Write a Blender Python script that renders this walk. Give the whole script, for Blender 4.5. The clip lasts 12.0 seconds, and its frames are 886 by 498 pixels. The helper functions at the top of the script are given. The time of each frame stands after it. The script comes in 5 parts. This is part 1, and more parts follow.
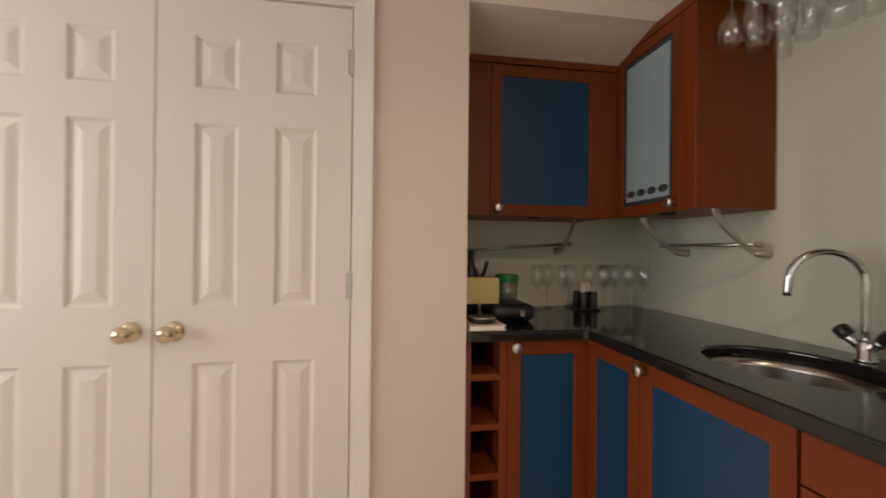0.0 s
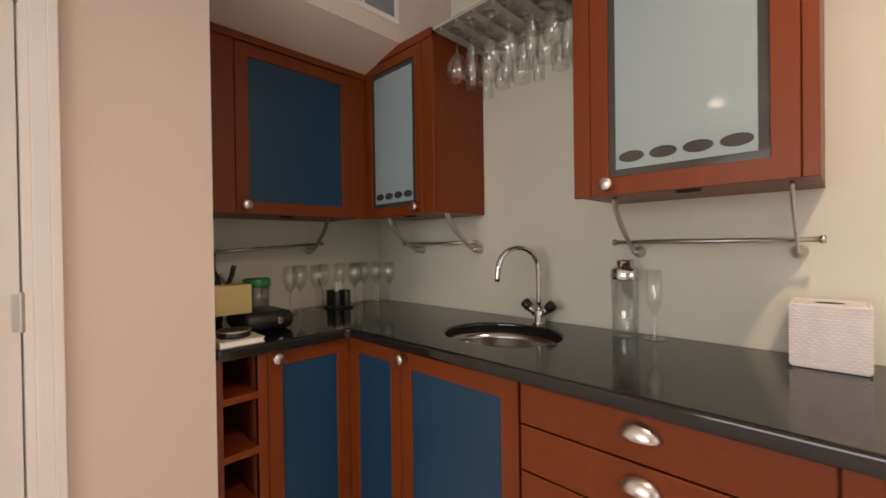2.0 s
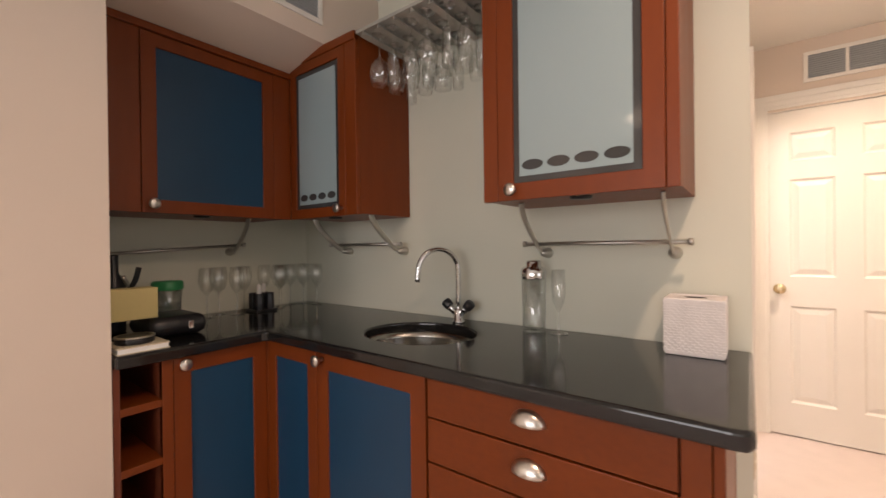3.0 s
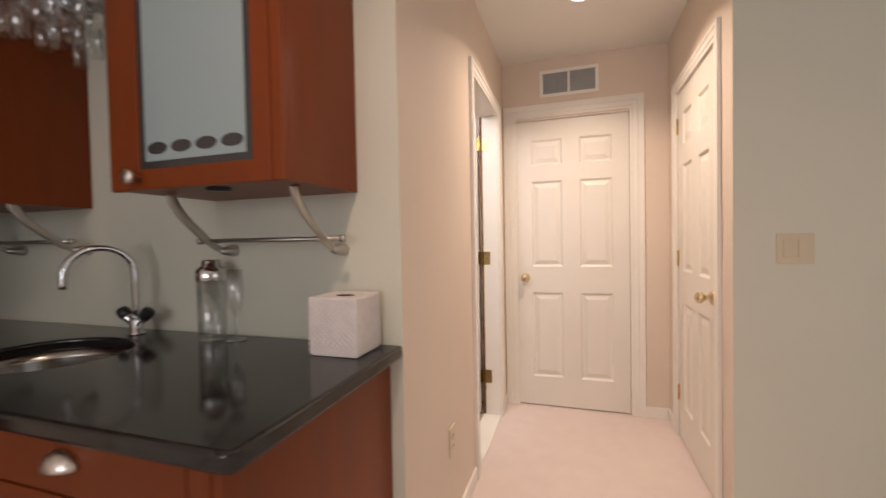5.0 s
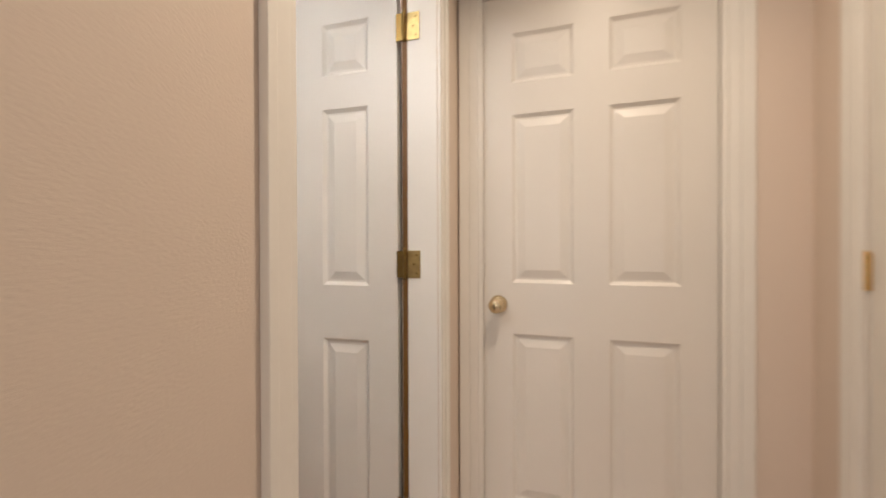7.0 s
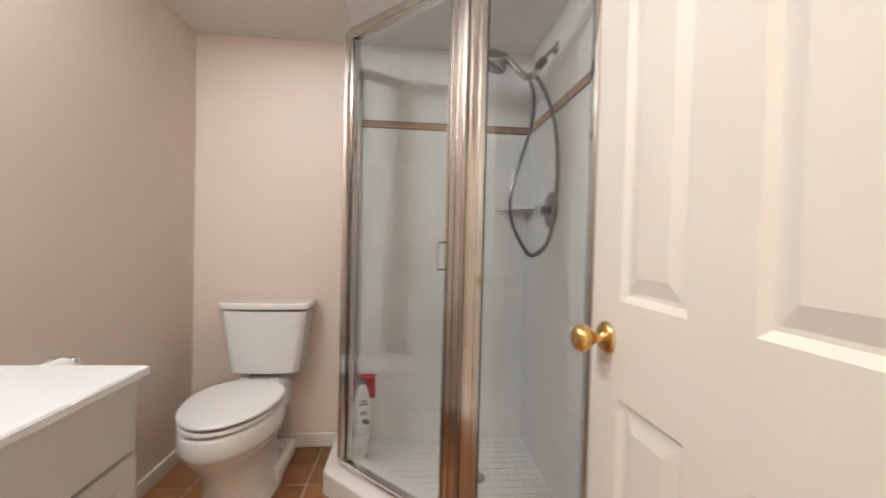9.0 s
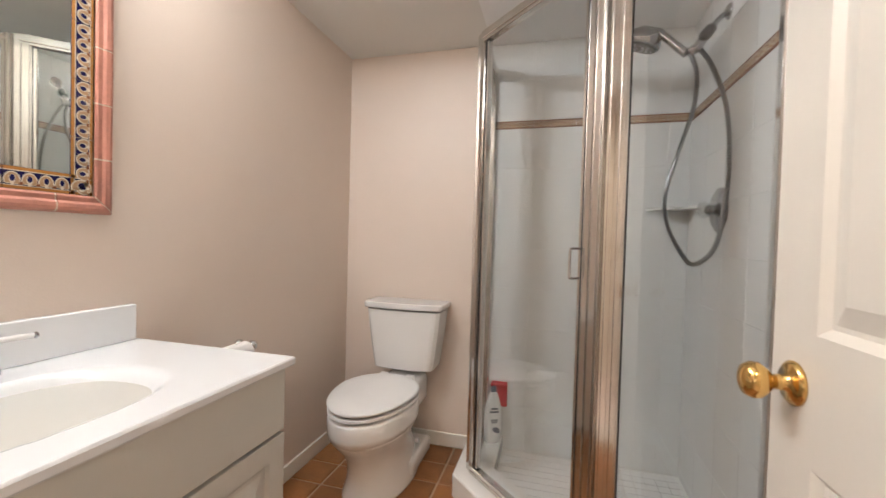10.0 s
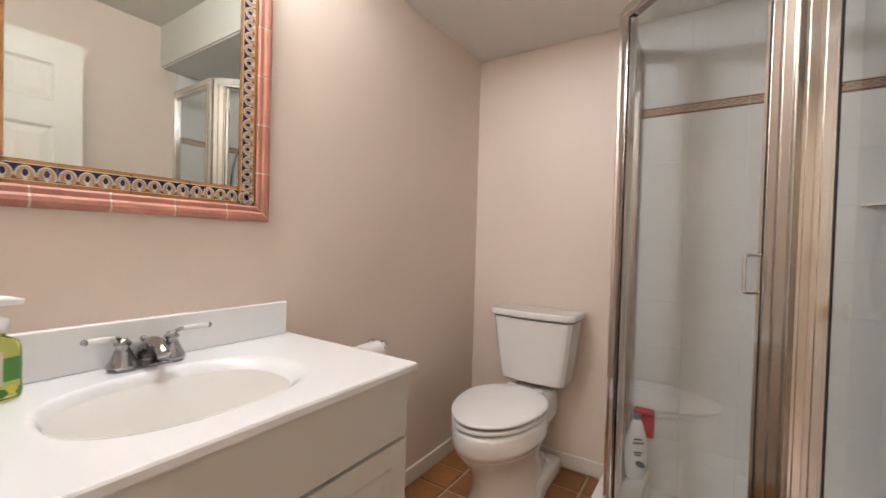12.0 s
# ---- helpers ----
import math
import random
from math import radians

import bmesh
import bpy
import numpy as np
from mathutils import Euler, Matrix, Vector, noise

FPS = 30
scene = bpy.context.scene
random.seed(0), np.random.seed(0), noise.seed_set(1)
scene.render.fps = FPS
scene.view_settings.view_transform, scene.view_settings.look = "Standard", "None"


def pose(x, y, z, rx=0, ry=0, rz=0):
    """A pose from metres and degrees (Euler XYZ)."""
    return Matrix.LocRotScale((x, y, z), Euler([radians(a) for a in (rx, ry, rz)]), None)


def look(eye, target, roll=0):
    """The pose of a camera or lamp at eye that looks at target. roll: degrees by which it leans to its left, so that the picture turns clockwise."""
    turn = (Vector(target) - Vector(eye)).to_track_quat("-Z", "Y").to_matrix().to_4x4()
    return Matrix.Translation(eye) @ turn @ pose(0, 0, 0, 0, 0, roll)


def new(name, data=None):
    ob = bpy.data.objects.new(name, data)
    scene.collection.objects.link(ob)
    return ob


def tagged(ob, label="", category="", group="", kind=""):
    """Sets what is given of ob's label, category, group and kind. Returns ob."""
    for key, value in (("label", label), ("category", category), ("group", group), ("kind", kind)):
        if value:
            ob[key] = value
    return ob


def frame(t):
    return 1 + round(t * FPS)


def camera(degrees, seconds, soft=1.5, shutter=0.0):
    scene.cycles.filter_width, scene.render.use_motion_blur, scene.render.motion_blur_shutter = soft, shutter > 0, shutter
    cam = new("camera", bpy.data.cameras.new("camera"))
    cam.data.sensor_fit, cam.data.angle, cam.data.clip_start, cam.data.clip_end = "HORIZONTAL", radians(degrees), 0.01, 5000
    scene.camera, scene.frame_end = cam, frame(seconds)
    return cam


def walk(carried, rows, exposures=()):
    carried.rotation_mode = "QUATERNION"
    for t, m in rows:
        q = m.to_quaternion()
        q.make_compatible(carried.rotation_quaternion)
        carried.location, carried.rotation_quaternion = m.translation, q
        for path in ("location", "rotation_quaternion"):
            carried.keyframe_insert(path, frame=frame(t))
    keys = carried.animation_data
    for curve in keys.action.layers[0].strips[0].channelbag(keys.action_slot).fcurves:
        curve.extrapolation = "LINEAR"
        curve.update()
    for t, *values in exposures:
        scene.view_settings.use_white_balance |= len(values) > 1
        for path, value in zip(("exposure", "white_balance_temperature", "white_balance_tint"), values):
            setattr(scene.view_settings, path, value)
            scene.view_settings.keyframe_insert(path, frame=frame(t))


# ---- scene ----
cam = camera(94.9, 12.0, shutter=0.4)

PATH = [
    (0, (-1.422, 0.038, 1.206), (-1.108, 2.013, 1.212), 0.6),
    (0.5, (-1.494, 0.116, 1.223), (-0.704, 1.953, 1.222), 0.1),
    (1, (-1.514, 0.126, 1.231), (-0.383, 1.775, 1.224), -0.3),
    (1.5, (-1.518, 0.125, 1.227), (-0.197, 1.627, 1.215), -0.6),
    (2, (-1.503, 0.106, 1.225), (-0.075, 1.507, 1.209), -0.8),
    (2.5, (-1.473, 0.066, 1.223), (0.033, 1.381, 1.208), -0.9),
    (2.7, (-1.468, 0.053, 1.22), (0.079, 1.322, 1.209), -0.8),
    (4.3, (-1.336, -0.312, 1.242), (0.467, 0.553, 1.204), -1.0),
    (4.5, (-1.278, -0.332, 1.25), (0.565, 0.444, 1.205), -1.1),
    (5, (-1.099, -0.484, 1.22), (0.805, 0.128, 1.172), -1.1),
    (5.5, (-0.844, -0.587, 1.192), (1.095, -0.102, 1.131), -1.0),
    (6, (-0.458, -0.629, 1.182), (1.498, -0.217, 1.118), -0.9),
    (6.5, (-0.015, -0.564, 1.174), (1.94, -0.143, 1.12), -1.2),
    (6.7, (0.163, -0.504, 1.151), (2.108, -0.04, 1.117), -0.9),
    (8.3, (1.097, -0.17, 1.129), (2.049, 1.588, 1.092), 0.9),
    (8.5, (1.13, -0.113, 1.12), (1.864, 1.748, 1.085), 1.0),
    (9, (1.221, -0.021, 1.115), (1.392, 1.971, 1.078), 1.4),
    (9.5, (1.243, 0.024, 1.111), (0.988, 2.007, 1.069), 1.6),
    (10, (1.273, 0.047, 1.127), (0.747, 1.976, 1.083), 1.6),
    (10.5, (1.299, 0.102, 1.134), (0.582, 1.969, 1.09), 1.6),
    (11, (1.283, 0.14, 1.123), (0.415, 1.942, 1.082), 1.6),
    (11.5, (1.257, 0.144, 1.127), (0.279, 1.888, 1.082), 1.6),
    (12, (1.254, 0.128, 1.124), (0.15, 1.795, 1.088), 1.6),
]
walk(cam, [(t, look(eye, to, roll)) for t, eye, to, roll in PATH],
     [(0.0, -0.25, 6800, 12), (1.0, -0.06, 6750, 13), (2.7, 0.0, 6850, 16), (4.3, -0.4, 6600, 17), (5.5, -0.66, 6550, 17), (6.7, -0.95, 6400, 12), (8.3, -0.42, 6200, 8), (9.5, -0.3, 6250, 9), (12.0, -0.48, 6400, 12)])

# ---- light and exposure ----
world = bpy.data.worlds.new("world")
world.use_nodes = True
scene.world = world
world.node_tree.nodes["Background"].inputs[0].default_value = (0.9, 0.95, 1.0, 1)
world.node_tree.nodes["Background"].inputs[1].default_value = 0.02
WARM = (1.0, 0.72, 0.53)


def area_lamp(name, x, y, z, watts, size, colour=WARM, spread=150):
    data = bpy.data.lights.new(name, "AREA")
    data.shape, data.size, data.energy, data.color = "DISK", size, watts, colour
    data.spread = radians(spread)
    ob = new(name, data)
    ob.location = (x, y, z)
    return tagged(ob, kind="structure")


# third one, at (-2.3, -1.9), is unseen: added as fill for the room
DOWNLIGHTS = [(-0.95, -0.29, 2.47, 14), (-3.48, 0.9, 2.47, 2.5), (-2.3, -1.9, 2.47, 4), (1.14, -0.54, 2.47, 19)]
for x, y, z, watts in DOWNLIGHTS:
    area_lamp("downlight_lamp", x, y, z - 0.012, watts, 0.08, WARM if x < 0 else (1.0, 0.81, 0.62), 150 if x < 0 else 130)

# daylight fill from two unseen windows, added in the far room walls


def daylight(watts, width, eye, to):
    data = bpy.data.lights.new("unseen_window_fill", "AREA")
    data.shape, data.size, data.size_y, data.energy, data.color = "RECTANGLE", width, 1.3, watts, (0.97, 0.98, 1.0)
    ob = tagged(new("unseen_window_fill", data), kind="structure")
    ob.matrix_basis = look(eye, to)


daylight(54, 2.4, (-4.63, -0.1, 1.45), (0, -0.1, 1.45))
daylight(13, 1.8, (-1.3, -3.23, 1.45), (-1.3, 0, 1.45))

# ---- materials ----


def material(name, colour, rough=0.5, metal=0.0, vary=0.06, scale=6.0, fine=90.0, bump=0.05, stretch=(1, 1, 1), spec=0.5, coat=0.0, rand=0.0, dark=None):
    m = bpy.data.materials.new(name)
    m.use_nodes = True
    n, l = m.node_tree.nodes, m.node_tree.links
    b = n["Principled BSDF"]
    b.inputs["Roughness"].default_value, b.inputs["Metallic"].default_value = rough, metal
    b.inputs["Specular IOR Level"].default_value = spec
    b.inputs["Coat Weight"].default_value = coat
    co = n.new("ShaderNodeTexCoord")
    mp = n.new("ShaderNodeMapping")
    mp.inputs["Scale"].default_value = stretch
    l.new(co.outputs["Object"], mp.inputs["Vector"])
    big, small = n.new("ShaderNodeTexNoise"), n.new("ShaderNodeTexNoise")
    big.inputs["Scale"].default_value, big.inputs["Detail"].default_value = scale, 5
    small.inputs["Scale"].default_value, small.inputs["Detail"].default_value = fine, 3
    l.new(mp.outputs[0], big.inputs["Vector"])
    l.new(mp.outputs[0], small.inputs["Vector"])
    mix = n.new("ShaderNodeMath")
    mix.operation = "MULTIPLY_ADD"
    mix.inputs[1].default_value, mix.inputs[2].default_value = 0.35, 0.0
    add = n.new("ShaderNodeMath")
    add.operation = "ADD"
    l.new(small.outputs["Fac"], mix.inputs[0])
    l.new(mix.outputs[0], add.inputs[0])
    l.new(big.outputs["Fac"], add.inputs[1])
    ramp = n.new("ShaderNodeMapRange")
    ramp.inputs[1].default_value, ramp.inputs[2].default_value = 0.4, 1.0
    l.new(add.outputs[0], ramp.inputs[0])
    cm = n.new("ShaderNodeMix")
    cm.data_type = "RGBA"
    lo = dark or tuple(c * (1 - vary) for c in colour)
    hi = tuple(min(1, c * (1 + vary)) for c in colour)
    cm.inputs[6].default_value, cm.inputs[7].default_value = (*lo, 1), (*hi, 1)
    l.new(ramp.outputs[0], cm.inputs[0])
    last = cm.outputs[2]
    if rand:
        info, hsv, mr = n.new("ShaderNodeObjectInfo"), n.new("ShaderNodeHueSaturation"), n.new("ShaderNodeMapRange")
        mr.inputs[3].default_value, mr.inputs[4].default_value = 1 - rand, 1 + rand
        l.new(info.outputs["Random"], mr.inputs[0])
        l.new(mr.outputs[0], hsv.inputs["Value"])
        l.new(last, hsv.inputs["Color"])
        last = hsv.outputs[0]
    l.new(last, b.inputs["Base Color"])
    rr = n.new("ShaderNodeMapRange")
    rr.inputs[3].default_value, rr.inputs[4].default_value = max(0.0, rough * 0.85), min(1, rough * 1.15)
    l.new(big.outputs["Fac"], rr.inputs[0])
    l.new(rr.outputs[0], b.inputs["Roughness"])
    if bump:
        bp = n.new("ShaderNodeBump")
        bp.inputs["Strength"].default_value, bp.inputs["Distance"].default_value = bump, 0.004
        l.new(small.outputs["Fac"], bp.inputs["Height"])
        l.new(bp.outputs[0], b.inputs["Normal"])
    return m


def clear(name, colour, rough=0.0, ior=1.45):
    m = bpy.data.materials.new(name)
    m.use_nodes = True
    b = m.node_tree.nodes["Principled BSDF"]
    b.inputs["Base Color"].default_value = (*colour, 1)
    b.inputs["Transmission Weight"].default_value = 1
    b.inputs["Roughness"].default_value, b.inputs["IOR"].default_value = rough, ior
    return m


def thin_glass(name, colour, gloss):
    """Thin clear glass: straight through, with a gloss that grows at grazing angles."""
    m = bpy.data.materials.new(name)
    m.use_nodes = True
    n, l = m.node_tree.nodes, m.node_tree.links
    n.remove(n["Principled BSDF"])
    tr, gl, fr, mx = n.new("ShaderNodeBsdfTransparent"), n.new("ShaderNodeBsdfGlossy"), n.new("ShaderNodeLayerWeight"), n.new("ShaderNodeMixShader")
    pw, ad = n.new("ShaderNodeMath"), n.new("ShaderNodeMath")
    pw.operation, ad.operation = "POWER", "MULTIPLY_ADD"
    pw.inputs[1].default_value, ad.inputs[1].default_value, ad.inputs[2].default_value = 4.0, 0.7, gloss
    tr.inputs[0].default_value = (*colour, 1)
    gl.inputs["Roughness"].default_value = 0.01
    l.new(fr.outputs["Facing"], pw.inputs[0])
    l.new(pw.outputs[0], ad.inputs[0])
    l.new(ad.outputs[0], mx.inputs[0])
    l.new(tr.outputs[0], mx.inputs[1])
    l.new(gl.outputs[0], mx.inputs[2])
    l.new(mx.outputs[0], n["Material Output"].inputs[0])
    return m


def glowing(name, colour, strength):
    m = bpy.data.materials.new(name)
    m.use_nodes = True
    b = m.node_tree.nodes["Principled BSDF"]
    b.inputs["Emission Color"].default_value, b.inputs["Emission Strength"].default_value = (*colour, 1), strength
    return m


M_GREY = material("grey_green_wall_paint", (0.63, 0.63, 0.53), 0.75, vary=0.03, scale=2, fine=260, bump=0.12)
M_BEIGE = material("beige_wall_paint", (0.70, 0.595, 0.50), 0.7, vary=0.03, scale=2, fine=260, bump=0.12)
M_PEACH = material("bath_wall_paint", (0.77, 0.655, 0.565), 0.45, vary=0.025, scale=2, fine=230, bump=0.10)
M_CEIL = material("ceiling_paint", (0.76, 0.74, 0.70), 0.8, vary=0.02, scale=2, fine=250, bump=0.12)
M_WHITE = material("white_gloss_paint", (0.75, 0.71, 0.645), 0.38, vary=0.025, scale=3, fine=120, bump=0.04)
M_TRIM = material("white_trim_paint", (0.80, 0.77, 0.71), 0.4, vary=0.03, scale=5, fine=120, bump=0.04)
M_CARPET = material("pale_pink_carpet", (0.74, 0.63, 0.59), 0.95, vary=0.045, scale=9, fine=420, bump=0.8)
M_WOOD = material("cherry_wood", (0.172, 0.035, 0.005), 0.40, vary=0.11, scale=4, fine=60, bump=0.03, stretch=(5, 5, 0.5), spec=0.3)
M_WOODH = material("cherry_wood_level", (0.172, 0.035, 0.005), 0.40, vary=0.11, scale=5, fine=60, bump=0.03, stretch=(9, 0.8, 14), spec=0.3)
M_WOODIN = material("cherry_wood_inside", (0.15, 0.030, 0.008), 0.6, vary=0.2, scale=5, fine=60, bump=0.03)
M_BLUE = material("blue_frosted_panel", (0.004, 0.044, 0.098), 0.42, vary=0.12, scale=3, fine=300, bump=0.03)
M_FROST = material("pale_frosted_glass", (0.29, 0.375, 0.395), 0.05, vary=0.02, scale=2, fine=200, bump=0.01)
M_GREYGLASS = material("smoked_glass_border", (0.045, 0.045, 0.045), 0.12, vary=0.1, bump=0)
M_GRANITE = material("black_granite", (0.012, 0.012, 0.012), 0.10, vary=0.8, scale=160, fine=420, bump=0.0, spec=0.6)
M_STEEL = material("brushed_steel", (0.52, 0.50, 0.46), 0.38, 1.0, vary=0.08, scale=12, fine=200, bump=0.02)
M_NICKEL = material("satin_nickel", (0.66, 0.62, 0.57), 0.3, 1.0, vary=0.05, bump=0.02)
M_CHROME = material("polished_chrome", (0.66, 0.66, 0.67), 0.07, 1.0, vary=0.03, bump=0)
# copy of the chrome, dark reflections of the bath fittings put into its colour
M_DARKCHROME = material("darkened_chrome", (0.36, 0.36, 0.37), 0.12, 1.0, vary=0.08, bump=0)
M_SINKSTEEL = material("polished_sink_steel", (0.40, 0.385, 0.35), 0.22, 1.0, vary=0.08, scale=12, fine=200, bump=0.01)
# hinge brass of the jamb leaf, lighter: light put into the colour
M_LITBRASS = material("lit_worn_brass", (0.44, 0.33, 0.14), 0.36, 1.0, vary=0.2, scale=40, bump=0.03)
M_ALU = material("bright_aluminium", (0.70, 0.68, 0.66), 0.13, 1.0, vary=0.05, scale=4, bump=0.01, stretch=(6, 6, 0.4))
M_BRASS = material("polished_brass", (0.72, 0.47, 0.17), 0.17, 1.0, vary=0.08, bump=0.01)
# same hinge brass, darkened: shade of knuckles and door plate put into it
M_SHADEBRASS = material("shaded_dull_brass", (0.22, 0.14, 0.045), 0.4, 1.0, vary=0.15, bump=0.02)
M_PALEBRASS = material("worn_pale_brass", (0.66, 0.55, 0.36), 0.16, 1.0, vary=0.12, scale=20, bump=0.01)
M_BAREWOOD = material("bare_brown_wood", (0.14, 0.06, 0.006), 0.6, vary=0.2, scale=5, fine=60, bump=0.05, stretch=(6, 6, 0.5))
M_RACK = material("grey_painted_metal", (0.36, 0.35, 0.31), 0.5, vary=0.12, scale=14, fine=120, bump=0.03)
M_TAUPE = material("taupe_glaze", (0.42, 0.27, 0.16), 0.2, vary=0.2, scale=30, bump=0.02)
M_BLACK = material("black_plastic", (0.012, 0.012, 0.014), 0.35, vary=0.3, bump=0.02)
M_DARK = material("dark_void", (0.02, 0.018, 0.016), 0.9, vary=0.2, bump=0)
M_CERAMIC = material("white_ceramic", (0.86, 0.85, 0.83), 0.10, vary=0.015, scale=2, bump=0, coat=0.4)
M_MARBLE = material("cultured_marble", (0.84, 0.845, 0.85), 0.14, vary=0.015, scale=3, bump=0, coat=0.3)
M_VANITY = material("white_thermofoil", (0.60, 0.58, 0.53), 0.36, vary=0.02, scale=3, fine=150, bump=0.02)
M_TERRA = material("terracotta_floor_tile", (0.31, 0.13, 0.042), 0.42, vary=0.28, scale=9, fine=80, bump=0.08, rand=0.16)
M_GROUT = material("sandy_grout", (0.50, 0.38, 0.27), 0.9, vary=0.15, scale=20, bump=0.3)
M_WTILE = material("white_wall_tile", (0.82, 0.825, 0.825), 0.14, vary=0.015, scale=4, fine=40, bump=0.03, rand=0.02)
M_WGROUT = material("pale_tile_grout", (0.81, 0.81, 0.81), 0.8, vary=0.06, bump=0.2)
M_PINK = material("pink_clay_tile", (0.45, 0.20, 0.145), 0.5, vary=0.26, scale=14, fine=90, bump=0.08, rand=0.14, spec=0.35)
M_COBALT = material("cobalt_glaze", (0.015, 0.013, 0.07), 0.16, vary=0.3, scale=30, bump=0.02)
M_CREAM = material("cream_glaze", (0.66, 0.58, 0.46), 0.2, vary=0.12, scale=30, bump=0.02)
M_OCHRE = material("ochre_glaze", (0.42, 0.19, 0.05), 0.2, vary=0.2, scale=30, bump=0.02)
M_CLAY = material("brown_glaze", (0.22, 0.085, 0.04), 0.22, vary=0.25, scale=30, bump=0.02)
M_MIRROR = material("mirror_silver", (0.68, 0.72, 0.68), 0.0, 1.0, vary=0.0, bump=0)
M_GLASS = thin_glass("clear_glass", (0.975, 0.985, 0.98), 0.17)
M_SHOWER = thin_glass("shower_glass", (0.972, 0.985, 0.982), 0.075)
M_PAPER = material("yellow_paper", (0.62, 0.52, 0.24), 0.8, vary=0.05, bump=0.05)
M_TISSUE = material("white_tissue_paper", (0.82, 0.80, 0.77), 0.9, vary=0.03, bump=0.2)
M_WEAVE = material("white_woven_fibre", (0.76, 0.72, 0.70), 0.7, vary=0.08, scale=30, bump=0.15)
M_GREEN = material("green_plastic", (0.03, 0.25, 0.09), 0.35, vary=0.15, bump=0.02)
M_HOSE = material("ribbed_hose_steel", (0.30, 0.30, 0.30), 0.3, 1.0, vary=0.1, bump=0)
M_LABELG = material("green_label", (0.06, 0.22, 0.03), 0.4, vary=0.2, bump=0)
M_YELLOW = material("lemon_yellow_print", (0.75, 0.60, 0.06), 0.4, vary=0.2, bump=0)
M_SOAP = clear("yellow_green_liquid_soap", (0.75, 0.78, 0.25), 0.05, 1.36)
M_RED = material("red_plastic", (0.65, 0.02, 0.03), 0.3, vary=0.1, bump=0)
M_WPLASTIC = material("white_plastic", (0.85, 0.84, 0.83), 0.3, vary=0.02, bump=0)
M_INK = material("dark_blue_grey_print", (0.10, 0.11, 0.15), 0.4, vary=0.2, bump=0)
M_IVORY = material("ivory_plastic", (0.62, 0.54, 0.39), 0.35, vary=0.03, bump=0)
M_VENT = material("grey_vent_blades", (0.35, 0.37, 0.38), 0.5, vary=0.06, bump=0.02)
M_LAMP = glowing("lamp_glow", (1.0, 0.80, 0.58), 20)
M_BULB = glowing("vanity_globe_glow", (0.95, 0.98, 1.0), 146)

# ---- mesh helpers ----
WM = {}


def thing(name, x, y, z, label, category, group="", turn=0.0, kind=""):
    ob = new(name)
    ob.matrix_basis = pose(x, y, z, 0, 0, turn)
    WM[ob] = ob.matrix_basis.copy()
    return tagged(ob, label, category, group, kind)


def part(name, bm, mat, parent=None, label="", local=False, smooth=False, bevel=0.0, segments=2):
    """One mesh under a thing or a part; the bmesh is in world metres unless local."""
    if parent is not None and not local:
        bm.transform(WM[parent].inverted())
    bmesh.ops.recalc_face_normals(bm, faces=bm.faces)
    me = bpy.data.meshes.new(name)
    if smooth:
        for f in bm.faces:
            f.smooth = True
    bm.to_mesh(me)
    bm.free()
    for m in mat if isinstance(mat, (list, tuple)) else [mat]:
        me.materials.append(m)
    ob = new(name, me)
    if parent is not None:
        ob.parent = parent
        WM[ob] = WM[parent]
    else:
        WM[ob] = Matrix()
    if bevel:
        mod = ob.modifiers.new("bevel", "BEVEL")
        mod.width, mod.segments, mod.limit_method = bevel, segments, "ANGLE"
    if label:
        ob["label"] = label
    return ob


def box(bm, x0, x1, y0, y1, z0, z1, mi=0):
    v = [bm.verts.new((x, y, z)) for x in (x0, x1) for y in (y0, y1) for z in (z0, z1)]
    for q in ((0, 1, 3, 2), (4, 6, 7, 5), (0, 4, 5, 1), (2, 3, 7, 6), (0, 2, 6, 4), (1, 5, 7, 3)):
        bm.faces.new([v[i] for i in q]).material_index = mi
    return v


def boxes(*items):
    bm = bmesh.new()
    for it in items:
        box(bm, *it)
    return bm


def soft_box(x0, x1, y0, y1, z0, z1, r=0.003, seg=2):
    bm = boxes((x0, x1, y0, y1, z0, z1))
    bmesh.ops.bevel(bm, geom=bm.edges[:], offset=r, segments=seg, affect="EDGES", profile=0.5)
    return bm


def lathe(profile, seg=24, m=None, sx=1.0, sy=1.0):
    """Turns (radius, height) pairs about z."""
    bm = bmesh.new()
    rings = []
    for r, z in profile:
        if r < 1e-6:
            rings.append([bm.verts.new((0, 0, z))])
        else:
            rings.append([bm.verts.new((r * sx * math.cos(2 * math.pi * i / seg), r * sy * math.sin(2 * math.pi * i / seg), z)) for i in range(seg)])
    for a, b in zip(rings, rings[1:]):
        for i in range(seg):
            j = (i + 1) % seg
            q = [a[i % len(a)], a[j % len(a)], b[j % len(b)], b[i % len(b)]]
            q = list(dict.fromkeys(q))
            if len(q) > 2:
                bm.faces.new(q)
    if m is not None:
        bm.transform(m)
    return bm


def glide(points, n=8):
    """A smooth line through the points."""
    p = [Vector(a) for a in points]
    p = [2 * p[0] - p[1], *p, 2 * p[-1] - p[-2]]
    out = []
    for a, b, c, d in zip(p, p[1:], p[2:], p[3:]):
        for i in range(n):
            t = i / n
            out.append(0.5 * (2 * b + (c - a) * t + (2 * a - 5 * b + 4 * c - d) * t * t + (3 * b - a - 3 * c + d) * t ** 3))
    return [*out, p[-2]]


